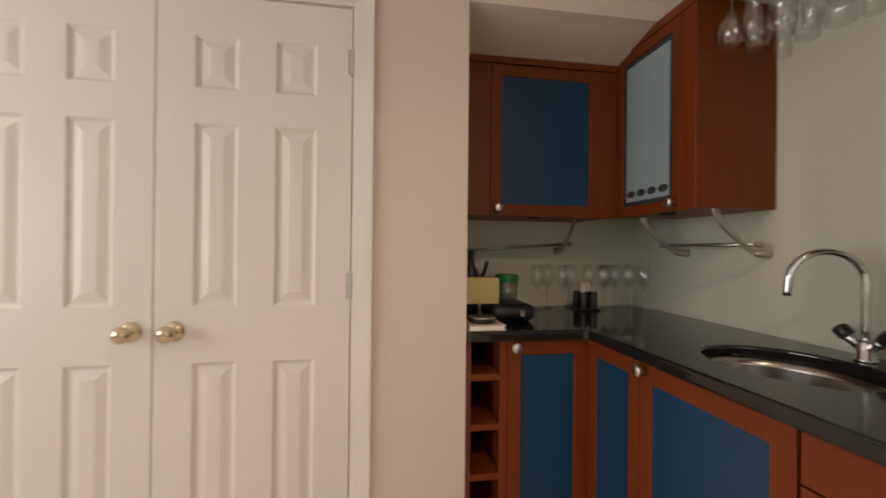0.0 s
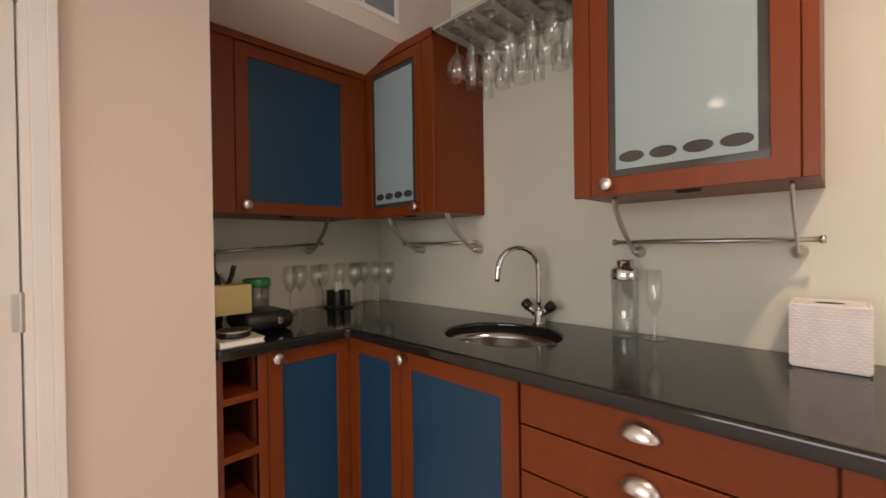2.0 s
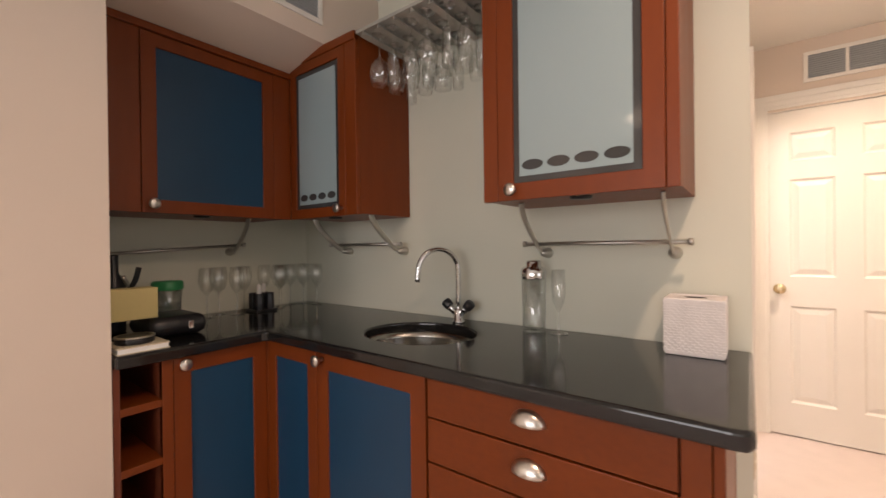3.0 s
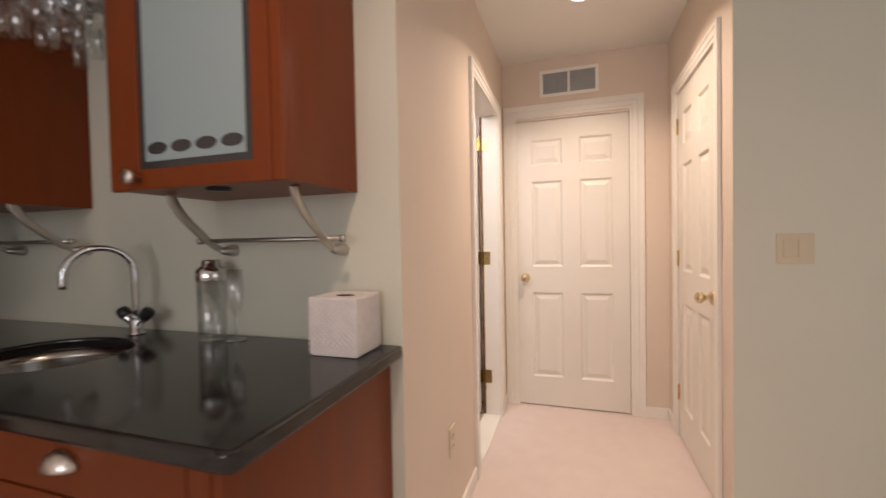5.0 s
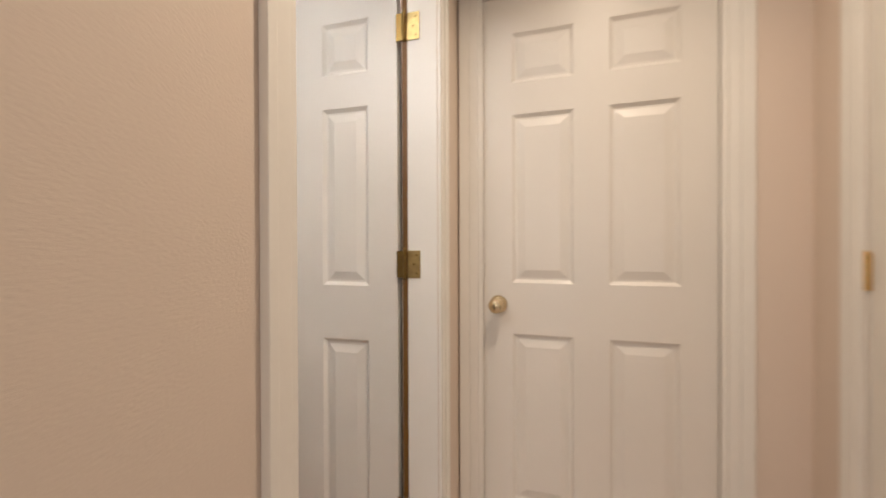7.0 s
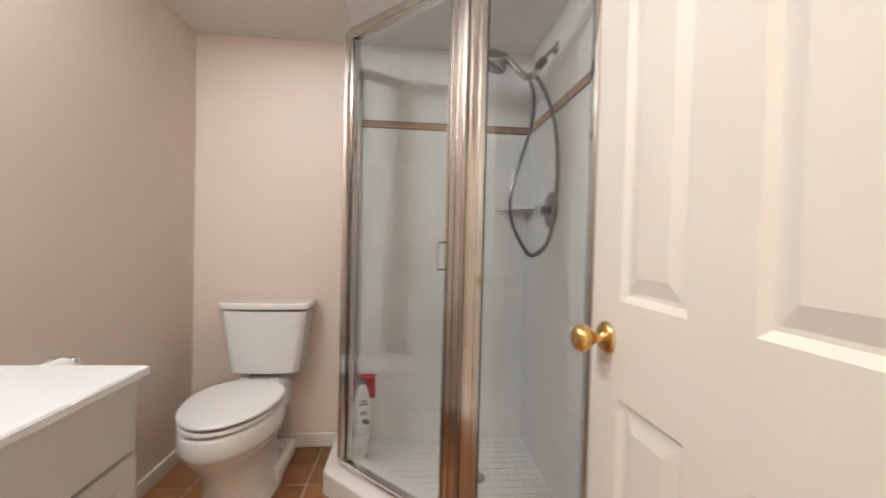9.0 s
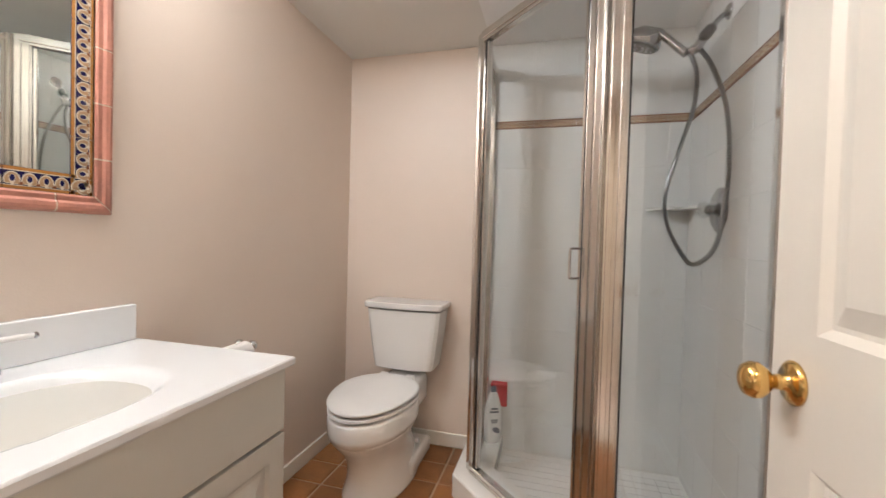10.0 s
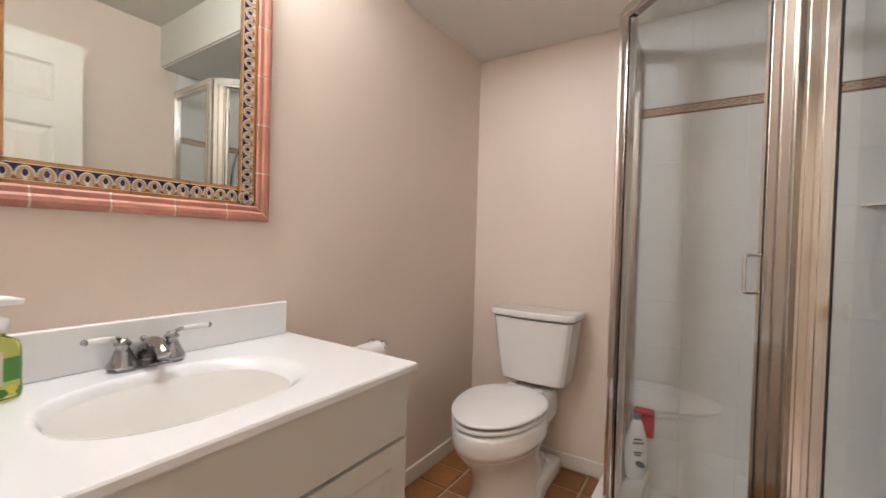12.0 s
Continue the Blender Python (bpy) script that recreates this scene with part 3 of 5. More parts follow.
for z in (0.180, 0.365, 0.550, 0.735):
    part("shelf", soft_box(-1.080, -0.972, FY - 0.001, 2.11, z - 0.012, z + 0.012, 0.002), M_WOOD, rack)

corner = thing("corner_cabinet", -0.6, 1.6, 0, "cherry corner base cabinet with blue panelled folding door", "cabinet")
part("body", boxes((-0.938, -0.02, FY + 0.022, 2.13, 0, ZT), (FX + 0.022, -0.02, 1.215, FY + 0.022, 0, ZT), (-0.938, FX + 0.05, FY + 0.05, FY + 0.06, 0, 0.09)), M_WOODIN, corner)
part("corner_post", soft_box(FX - 0.002, FX + 0.02, FY - 0.002, FY + 0.02, 0.09, ZT, 0.002), M_WOOD, corner)
framed_door(corner, LEFT(-0.938, FY, 0.095), 0.938 + FX - 0.004, ZT - 0.10, 0.052, M_BLUE, (0.026, 0.752))
framed_door(corner, SINK(FX, FY - 0.004, 0.095), FY - 0.004 - 1.196, ZT - 0.10, 0.052, M_BLUE)

sinkcab = thing("sink_base_cabinet", -0.3, 0.95, 0, "cherry base cabinet with a blue panelled door", "cabinet")
part("body", boxes((FX + 0.022, FX + 0.04, 0.708, 1.183, 0.0, ZT), (FX + 0.04, -0.02, 1.190, 1.208, 0, ZT), (FX + 0.04, -0.02, 0.708, 0.726, 0, ZT)), M_WOODIN, sinkcab)
framed_door(sinkcab, SINK(FX, 1.192, 0.095), 1.192 - 0.712, ZT - 0.10, 0.055, M_BLUE, (0.030, 0.752))

drawers = thing("drawer_cabinet", -0.3, 0.38, 0, "cherry drawer base cabinet with cup pulls", "cabinet")
part("body", boxes((FX + 0.022, -0.003, 0.060, 0.706, 0, ZT)), M_WOODIN, drawers)
part("end_panel", soft_box(FX - 0.0, -0.003, 0.040, 0.058, 0, ZT, 0.002), M_WOOD, drawers)
part("end_stile", soft_box(FX - 0.001, FX + 0.021, 0.060, 0.108, 0.09, ZT, 0.002), M_WOOD, drawers)


def cup_pull(m):
    """A half-dome cup pull on a front that looks to local -y."""
    bm = bmesh.new()
    rows_, n, k = [], 12, 6
    for i in range(k + 1):
        a = math.pi / 2 * i / k
        rows_.append([bm.verts.new((0.043 * math.cos(a) * math.cos(math.pi * j / n) if i < k else 0.0001 * math.cos(math.pi * j / n), -0.027 * math.sin(a) - 0.001, -0.014 + 0.034 * math.cos(a) * math.sin(math.pi * j / n))) for j in range(n + 1)])
    for a, b in zip(rows_, rows_[1:]):
        for j in range(n):
            bm.faces.new((a[j], a[j + 1], b[j + 1], b[j]))
    bmesh.ops.remove_doubles(bm, verts=bm.verts[:], dist=0.0003)
    bmesh.ops.solidify(bm, geom=bm.faces[:], thickness=0.002)
    bm.transform(m)
    return bm


for z0, z1 in ((0.764, 0.866), (0.644, 0.759), (0.370, 0.639), (0.095, 0.365)):
    m = SINK(FX, 0.704, z0)
    df = part("drawer_front", soft_box(0, 0.704 - 0.112, 0, 0.02, 0, z1 - z0, 0.0025), M_WOODH, drawers, local=True)
    df.matrix_basis = WM[drawers].inverted() @ m
    WM[df] = m.copy()
    part("cup_pull", cup_pull(Matrix.Translation((0.296, 0, (z1 - z0) * 0.55 + 0.012))), M_NICKEL, df, "satin nickel cup pull", local=True, smooth=True)

# ---- bar: worktop, sink, tap ----


def worktop():
    bm = bmesh.new()
    outer = [(-1.096, 1.474), (-0.650, 1.474), (-0.636, 1.460), (-0.636, 0.03), (-0.632, 0.008), (-0.612, -0.002), (-0.002, -0.002), (-0.002, 2.136), (-1.096, 2.136)]
    hole = [(-0.325 + 0.185 * math.cos(a), 0.975 + 0.215 * math.sin(a)) for a in (2 * math.pi * i / 40 for i in range(40))]
    edges = []
    for loop in (outer, hole):
        v = [bm.verts.new((x, y, 0.91)) for x, y in loop]
        edges += [bm.edges.new((v[i], v[(i + 1) % len(v)])) for i in range(len(v))]
    bmesh.ops.triangle_fill(bm, edges=edges, use_beauty=True)
    inside = [f for f in bm.faces if ((f.calc_center_median().x + 0.325) / 0.18) ** 2 + ((f.calc_center_median().y - 0.975) / 0.21) ** 2 < 0.95]
    bmesh.ops.delete(bm, geom=inside, context="FACES")
    r = bmesh.ops.extrude_face_region(bm, geom=bm.faces[:])
    bmesh.ops.translate(bm, vec=(0, 0, ZT - 0.91), verts=[e for e in r["geom"] if isinstance(e, bmesh.types.BMVert)])
    return bm


top = tagged(part("bar_worktop", worktop(), M_GRANITE, bevel=0.016, segments=4), "polished black granite worktop with rounded edge", "worktop")
basin = thing("bar_sink", -0.325, 0.975, 0.70, "oval stainless steel undermount sink", "sink")
part("bowl", lathe([(1.06, 0.171), (0.99, 0.171), (0.97, 0.15), (0.93, 0.05), (0.80, 0.012), (0.5, 0.004), (0.12, 0), (0, 0)], 40, Matrix.Translation((-0.325, 0.975, 0.70)) @ Matrix.Diagonal((0.185, 0.215, 1, 1))), M_SINKSTEEL, basin, smooth=True)
part("drain", lathe([(0, 0.004), (0.02, 0.004), (0.04, 0.006), (0.042, 0.002)], 24, Matrix.Translation((-0.325, 0.975, 0.70))), M_CHROME, basin, smooth=True)

tap = thing("bar_tap", -0.085, 0.967, 0.91, "chrome gooseneck tap with two cross handles", "tap")
part("base", lathe([(0, 0), (0.026, 0), (0.026, 0.006), (0.021, 0.010), (0.020, 0.05), (0.016, 0.058), (0, 0.06)], 24, Matrix.Translation((-0.085, 0.967, 0.91))), M_CHROME, tap, smooth=True)
arc = [(-0.085, 0.967, 0.96), (-0.085, 0.967, 1.10)]
for i in range(1, 13):
    a = math.pi * i / 13 * 1.06
    k = 0.5 - 0.5 * math.cos(a)
    arc.append((-0.085 - 0.165 * k, 0.967 + 0.075 * k, 1.125 + 0.088 * math.sin(a)))
arc.append((-0.252, 1.045, 1.085))
part("spout", tube(glide(arc, 4), 0.0105, 14), M_CHROME, tap, smooth=True)
for s in (-1, 1):
    m = Matrix.Translation((-0.088, 0.967, 0.935)) @ Euler((radians(-48 * s), 0, 0)).to_matrix().to_4x4()
    hd = part("handle", lathe([(0, 0.010), (0.012, 0.010), (0.0125, 0.040), (0.015, 0.044), (0.0165, 0.052), (0, 0.053)], 20, m), M_CHROME, tap, smooth=True)
    part("grip", lathe([(0, 0.052), (0.0165, 0.052), (0.020, 0.060), (0.021, 0.082), (0.019, 0.087), (0, 0.088)], 20, m), M_BLACK, hd, "black rounded grip", smooth=True)

# ---- bar: wall cabinets ----
UZ0, UZ1 = 1.362, 2.12
UF = 1.77


def wall_cabinet(name, x, y, label):
    return thing(name, x, y, UZ0, label, "cabinet", "bar wall cabinets")


upl = wall_cabinet("wall_cabinet", -0.7, 1.95, "cherry wall cabinet with a dark blue panel")
part("body", boxes((-1.097, -0.335, UF + 0.022, 2.138, UZ0 + 0.004, 2.030)), M_WOOD, upl)
part("side_stile", soft_box(-1.097, -0.940, UF + 0.002, UF + 0.022, UZ0, 2.034, 0.002), M_WOOD, upl)
part("corner_stile", soft_box(-0.420, -0.332, UF + 0.002, UF + 0.022, UZ0, 2.034, 0.002), M_WOOD, upl)
framed_door(upl, LEFT(-0.938, UF, UZ0), 0.516, 2.031 - UZ0, 0.050, M_BLUE, (0.030, 0.032))
part("top_trim", soft_box(-1.097, -0.332, UF - 0.006, 2.138, 2.035, 2.064, 0.003), M_WOOD, upl)
UX = -0.332
upr = wall_cabinet("wall_cabinet", -0.17, 1.55, "cherry wall cabinet with a pale frosted glass door")
part("body", boxes((UX + 0.022, -0.002, 1.302, UF + 0.02, UZ0 + 0.004, 2.118)), M_WOOD, upr)
part("face_stile", soft_box(UX, UX + 0.022, 1.302, 1.368, UZ0, 2.118, 0.002), M_WOOD, upr)
d = framed_door(upr, SINK(UX - 0.002, UF, UZ0), UF - 1.370, 2.085 - UZ0, 0.044, M_GREYGLASS, (0.374, 0.030))
frosted_front(d, UF - 1.370, 2.085 - UZ0, 0.044)
part("top_trim", soft_box(UX - 0.006, UX + 0.02, 1.302, UF, 2.087, 2.124, 0.003), M_WOOD, upr)
upb = wall_cabinet("wall_cabinet", -0.17, 0.41, "cherry wall cabinet with a large frosted glass door")
part("body", boxes((UX + 0.022, -0.002, 0.137, 0.690, UZ0 + 0.004, 2.25)), M_WOOD, upb)
part("face_stile", soft_box(UX, UX + 0.022, 0.638, 0.690, UZ0, 2.25, 0.002), M_WOOD, upb)
part("end_stile", soft_box(UX, UX + 0.022, 0.137, 0.166, UZ0, 2.25, 0.002), M_WOOD, upb)
d = framed_door(upb, SINK(UX - 0.002, 0.636, UZ0), 0.636 - 0.168, 2.25 - UZ0, 0.052, M_GREYGLASS, (0.055, 0.030))
frosted_front(d, 0.636 - 0.168, 2.25 - UZ0, 0.052)
for par, x, y in ((upb, -0.26, 0.40), (upr, -0.26, 1.53), (upl, -0.7, 1.86)):
    part("puck_light", lathe([(0, 0), (0.032, 0), (0.03, -0.008), (0, -0.009)], 24, Matrix.Translation((x, y, UZ0 + 0.004))), M_BLACK, par, "small dark puck light", smooth=True)


def rail_set(m, length, a, b):
    """A wall rail on two curved flat brackets; local x along the wall, local -y into the room, z 0 at the rail."""
    r = tagged(new("bracket_rail"), "brushed steel rail on curved flat brackets under the cabinet", "rail", "bar rails")
    r.matrix_basis = m
    WM[r] = m.copy()
    part("rail", tube([(0, -0.085, 0), (length, -0.085, 0)], 0.007, 14), M_STEEL, r, local=True, smooth=True)
    for x in (0.0, length):
        part("end_cap", lathe([(0, -0.006), (0.0105, -0.006), (0.0105, 0.006), (0, 0.006)], 16, Matrix.Translation((x, -0.085, 0)) @ pose(0, 0, 0, 0, 90)), M_STEEL, r, local=True, smooth=True)
    for x in (a, b):
        line = glide([(x, -0.225, 0.136), (x, -0.220, 0.115), (x, -0.195, 0.078), (x, -0.155, 0.040), (x, -0.115, 0.008), (x, -0.085, -0.016), (x, -0.05, -0.03)], 5)
        bk = part("bracket", tube(line, [0.019 - 0.010 * i / (len(line) - 1) for i in range(len(line))], 12, flat=0.28, side=(1, 0, 0)), M_STEEL, r, local=True, smooth=True)
        part("wall_cone", lathe([(0, 0), (0.019, 0), (0.020, 0.01), (0.011, 0.055), (0, 0.06)], 18, Matrix.Translation((x, -0.001, -0.033)) @ pose(0, 0, 0, 90)), M_STEEL, bk, local=True, smooth=True)
    return r


rail_set(SINK(0, 0.665, 1.228), 0.525, 0.055, 0.475)
rail_set(SINK(0, 1.79, 1.238), 0.50, 0.06, 0.46)
rail_set(LEFT(-1.085, 2.14, 1.201) @ pose(0, 0, 0, 0, -3.8, 0), 0.665, 0.02, 0.625)

# ---- bar: stemware rack with hanging glasses ----
srack = thing("stemware_rack", -0.17, 1.0, 2.105, "grey metal hanging rack for stemmed glasses", "rack")
part("shelf", soft_box(UX + 0.004, -0.002, 0.692, 1.300, 2.108, 2.122, 0.002), M_RACK, srack)
for k in range(7):
    y = 0.735 + k * 0.0875
    part("rail", boxes((UX + 0.006, -0.006, y - 0.017, y + 0.017, 2.090, 2.092), (UX + 0.006, -0.006, y - 0.002, y + 0.002, 2.092, 2.108)), M_RACK, srack)

WINE = [(0, 0), (0.032, 0.0005), (0.031, 0.003), (0.006, 0.008), (0.0035, 0.02), (0.0035, 0.085), (0.008, 0.095), (0.026, 0.115), (0.036, 0.145), (0.036, 0.165), (0.030, 0.205), (0.0292, 0.2055), (0.0288, 0.2045)]
BALLOON = [(r * 1.16 if z > 0.09 else r, z * 1.0) for r, z in WINE]
FLUTE = [(0, 0), (0.032, 0.0005), (0.031, 0.003), (0.006, 0.008), (0.0035, 0.02), (0.0035, 0.075), (0.008, 0.085), (0.020, 0.11), (0.0245, 0.15), (0.022, 0.225), (0.0212, 0.2255), (0.0208, 0.2245)]


def glass(name, profile, m, label, group, seg=20):
    ob = part(name, lathe(profile, seg), M_GLASS, None, smooth=True)
    ob.visible_shadow = False
    ob.matrix_basis = m
    return tagged(ob, label, "glass", group)


for k in range(6):
    for j in range(3):
        prof_k = (k + j) % 3
        m = Matrix.Translation((-0.285 + 0.10 * j + 0.01 * (k % 2), 0.779 + k * 0.0875, 2.0960)) @ pose(0, 0, 0, 180)
        glass("wine_glass", (WINE, FLUTE, BALLOON)[prof_k], m, ("clear wine glass hanging upside down from the rack", "clear flute glass hanging upside down from the rack", "clear balloon glass hanging upside down from the rack")[prof_k], "hanging glasses")

# ---- bar: things on the worktop ----
for k, (x, y) in enumerate(((-0.63, 1.99), (-0.545, 2.06), (-0.50, 1.975), (-0.415, 2.075), (-0.30, 2.085), (-0.215, 2.06), (-0.145, 2.085), (-0.085, 2.05), (-0.06, 1.96), (-0.265, 2.00))):
    glass("wine_glass", BALLOON if k % 2 else WINE, Matrix.Translation((x, y, 0.9105)) @ Matrix.Diagonal((0.93, 0.93, 1.10, 1)), "clear stemmed wine glass standing on the worktop", "standing glasses")

holder = thing("candle_lantern", -0.375, 1.98, 0.91, "black four-sided lantern holder with white candles", "candle holder")
part("tray", soft_box(-0.43, -0.32, 1.925, 2.035, 0.91, 0.922, 0.003), M_BLACK, holder)
for x in (-0.402, -0.348):
    for y in (1.953, 2.007):
        part("cup", lathe([(0, 0), (0.022, 0), (0.024, 0.03), (0.022, 0.075), (0.024, 0.08), (0.02, 0.08), (0.019, 0.05), (0, 0.05)], 8, Matrix.Translation((x, y, 0.922))), M_BLACK, holder)
for x, y in ((-0.402, 1.953), (-0.348, 2.007)):
    part("candle", lathe([(0, 0.05), (0.012, 0.05), (0.0095, 0.12), (0.004, 0.126), (0, 0.126)], 14, Matrix.Translation((x, y, 0.922))), M_TISSUE, holder, "short white candle", smooth=True)

case = thing("black_case", -0.86, 1.74, 0.91, "black rounded case with a steel clasp", "case")
part("body", soft_box(-0.965, -0.768, 1.64, 1.86, 0.911, 0.985, 0.034, 5), M_BLACK, case, smooth=True)
part("clasp", soft_box(-0.842, -0.824, 1.634, 1.644, 0.936, 0.964, 0.002), M_CHROME, case)
book = thing("book", -1.02, 1.56, 0.91, "pale book lying flat near the worktop edge", "book")
part("pages", boxes((-1.085, -0.955, 1.492, 1.63, 0.914, 0.928)), M_TISSUE, book)
part("cover", boxes((-1.09, -0.952, 1.489, 1.632, 0.911, 0.914), (-1.09, -0.952, 1.489, 1.632, 0.928, 0.931)), M_IVORY, book)
plate = thing("round_tin", -1.02, 1.565, 0.931, "dark round tin with a bright rim", "tin")
part("tin", lathe([(0, 0), (0.05, 0), (0.052, 0.003), (0.052, 0.02), (0.045, 0.022), (0, 0.02)], 28, Matrix.Translation((-1.025, 1.562, 0.931))), M_BLACK, plate, smooth=True)
part("rim", lathe([(0.045, 0.023), (0.053, 0.023), (0.054, 0.018), (0.045, 0.0225)], 28, Matrix.Translation((-1.025, 1.562, 0.931))), M_STEEL, plate, smooth=True)
pbox = thing("paper_box", -1.0, 1.71, 0.985, "yellow paper box standing on the black case", "box")
part("box", soft_box(-1.09, -0.925, 1.67, 1.75, 0.986, 1.092, 0.003), M_PAPER, pbox)
tub = thing("plastic_tub", -0.80, 1.95, 0.91, "clear plastic tub with a green lid", "tub")
tg = part("tub", lathe([(0, 0), (0.046, 0), (0.053, 0.145), (0.052, 0.146), (0.045, 0.003), (0, 0.003)], 28, Matrix.Translation((-0.80, 1.95, 0.911))), M_GLASS, tub, smooth=True)
tg.visible_shadow = False
part("lid", lathe([(0, 0.146), (0.056, 0.146), (0.058, 0.150), (0.057, 0.176), (0.052, 0.182), (0, 0.184)], 28, Matrix.Translation((-0.80, 1.95, 0.911))), M_GREEN, tub, "green plastic lid", smooth=True)
bottle = thing("wine_bottle", -1.0, 1.92, 0.91, "dark glass wine bottle on the worktop", "bottle")
part("glass_body", lathe([(0, 0), (0.036, 0), (0.037, 0.01), (0.037, 0.17), (0.030, 0.20), (0.016, 0.225), (0.0145, 0.28), (0.016, 0.285), (0.016, 0.295), (0, 0.295)], 24, Matrix.Translation((-0.985, 1.93, 0.911))), M_BLACK, bottle, smooth=True)
part("label", lathe([(0.0374, 0.05), (0.0374, 0.13)], 24, Matrix.Translation((-0.985, 1.93, 0.911))), M_IVORY, bottle, smooth=True)
opener = thing("corkscrew", -1.02, 1.80, 1.0, "dark winged corkscrew lying on the case", "corkscrew")
part("arms", tube(glide([(-1.05, 1.80, 0.99), (-1.00, 1.81, 1.05), (-0.96, 1.80, 1.10), (-0.945, 1.79, 1.16)], 6), 0.009, 10), M_BLACK, opener, smooth=True)
part("shaft", tube(glide([(-0.945, 1.80, 0.99), (-0.96, 1.81, 1.06), (-0.99, 1.80, 1.13)], 6), 0.007, 10), M_STEEL, opener, smooth=True)

shaker = thing("cocktail_shaker", -0.075, 0.637, 0.91, "clear glass cocktail shaker with a chrome lid", "shaker")
sg = part("glass_body", lathe([(0, 0), (0.040, 0), (0.042, 0.004), (0.044, 0.20), (0.0425, 0.20), (0.040, 0.02), (0.036, 0.014), (0, 0.013)], 32, Matrix.Translation((-0.075, 0.637, 0.9105))), M_GLASS, shaker, smooth=True)
sg.visible_shadow = False
part("lid", lathe([(0.0455, 0.192), (0.0465, 0.198), (0.0465, 0.222), (0.040, 0.232), (0.028, 0.238), (0.027, 0.252), (0.024, 0.258), (0, 0.259)], 32, Matrix.Translation((-0.075, 0.637, 0.9105))), M_CHROME, shaker, smooth=True)
glass("champagne_flute", FLUTE, Matrix.Translation((-0.072, 0.545, 0.9105)), "clear champagne flute beside the shaker", "", 28)

tb = thing("tissue_box", -0.1, 0.13, 0.91, "white woven tissue box cover", "tissue box")
X0, X1, Y0, Y1, Z0, Z1 = -0.166, -0.030, 0.056, 0.202, 0.911, 1.070
part("shell", soft_box(X0 + 0.003, X1 - 0.003, Y0 + 0.003, Y1 - 0.003, Z0, Z1 - 0.004, 0.003), M_WEAVE, tb)
bm = bmesh.new()
NR, NC = 20, 17
for r in range(NR):
    z = Z0 + 0.006 + (r + 0.5) * (Z1 - Z0 - 0.012) / NR
    for c in range(NC):
        lift = 0.0028 if (r + c) % 2 else 0.0004
        for side in range(4):
            lo, hi = ((Y0, Y1), (X0, X1), (Y0, Y1), (X0, X1))[side]
            w = (hi - lo) / NC
            u0, u1 = lo + c * w + 0.0004, lo + (c + 1) * w - 0.0004
            h = 0.0034
            if side == 0:
                box(bm, X0 + 0.003 - lift - 0.001, X0 + 0.004, u0, u1, z - h, z + h)
            elif side == 2:
                box(bm, X1 - 0.004, X1 - 0.002 + lift, u0, u1, z - h, z + h)
            elif side == 1:
                box(bm, u0, u1, Y0 + 0.002 - lift, Y0 + 0.004, z - h, z + h)
            else:
                box(bm, u0, u1, Y1 - 0.004, Y1 - 0.002 + lift, z - h, z + h)
tagged(part("weave", bm, M_WEAVE, tb), kind="stuff")
part("top_rim", boxes((X0, X1, Y0, Y0 + 0.006, Z1 - 0.007, Z1), (X0, X1, Y1 - 0.006, Y1, Z1 - 0.007, Z1), (X0, X0 + 0.006, Y0 + 0.006, Y1 - 0.006, Z1 - 0.007, Z1), (X1 - 0.006, X1, Y0 + 0.006, Y1 - 0.006, Z1 - 0.007, Z1)), M_WEAVE, tb, bevel=0.002)
part("top_panel", boxes((X0 + 0.006, X1 - 0.006, Y0 + 0.006, Y1 - 0.006, Z1 - 0.006, Z1 - 0.0025)), M_WEAVE, tb)
part("slot", lathe([(0, 0), (1, 0), (1, 0.0008), (0, 0.0008)], 24, Matrix.Translation((-0.098, 0.129, Z1 - 0.0024)) @ Matrix.Diagonal((0.016, 0.028, 1, 1))), M_DARK, tb, "dark oval slot")

# ---- bathroom: vanity ----
WX = 0.115
van = thing("vanity_cabinet", 0.37, 0.53, 0, "white vanity cabinet with raised panel doors", "cabinet")
part("body", boxes((WX + 0.001, 0.612, 0.130, 0.928, 0.09, 0.797), (WX + 0.001, 0.56, 0.130, 0.928, 0, 0.09)), M_VANITY, van)
part("false_front", soft_box(0.612, 0.630, 0.132, 0.928, 0.640, 0.795, 0.003), M_VANITY, van)


def door_frame_board(y0, y1, z0, z1):
    r = 0.055
    bm = bmesh.new()
    loops = []
    for i, x in ((0, 0.612), (0, 0.6305), (r, 0.6305), (r, 0.612)):
        loops.append([bm.verts.new((x, y, z)) for y, z in ((y0 + i, z0 + i), (y1 - i, z0 + i), (y1 - i, z1 - i), (y0 + i, z1 - i))])
    for a, b in zip(loops, (*loops[1:], loops[0])):
        for k in range(4):
            bm.faces.new((a[k], a[(k + 1) % 4], b[(k + 1) % 4], b[k]))
    d = part("door", bm, M_VANITY, van, bevel=0.002)
    bm = bmesh.new()
    rings = []
    for inset, out in ((r, 0.0), (r + 0.007, -0.007), (r + 0.016, -0.007), (r + 0.045, -0.001)):
        rings.append([bm.verts.new((0.6305 + out, y, z)) for y, z in ((y0 + inset, z0 + inset), (y1 - inset, z0 + inset), (y1 - inset, z1 - inset), (y0 + inset, z1 - inset))])
    for a, b in zip(rings, rings[1:]):
        for i in range(4):
            bm.faces.new((a[i], a[(i + 1) % 4], b[(i + 1) % 4], b[i]))
    bm.faces.new(rings[-1])
    part("raised_panel", bm, M_VANITY, d)


door_frame_board(0.532, 0.928, 0.095, 0.632)
door_frame_board(0.132, 0.526, 0.095, 0.632)

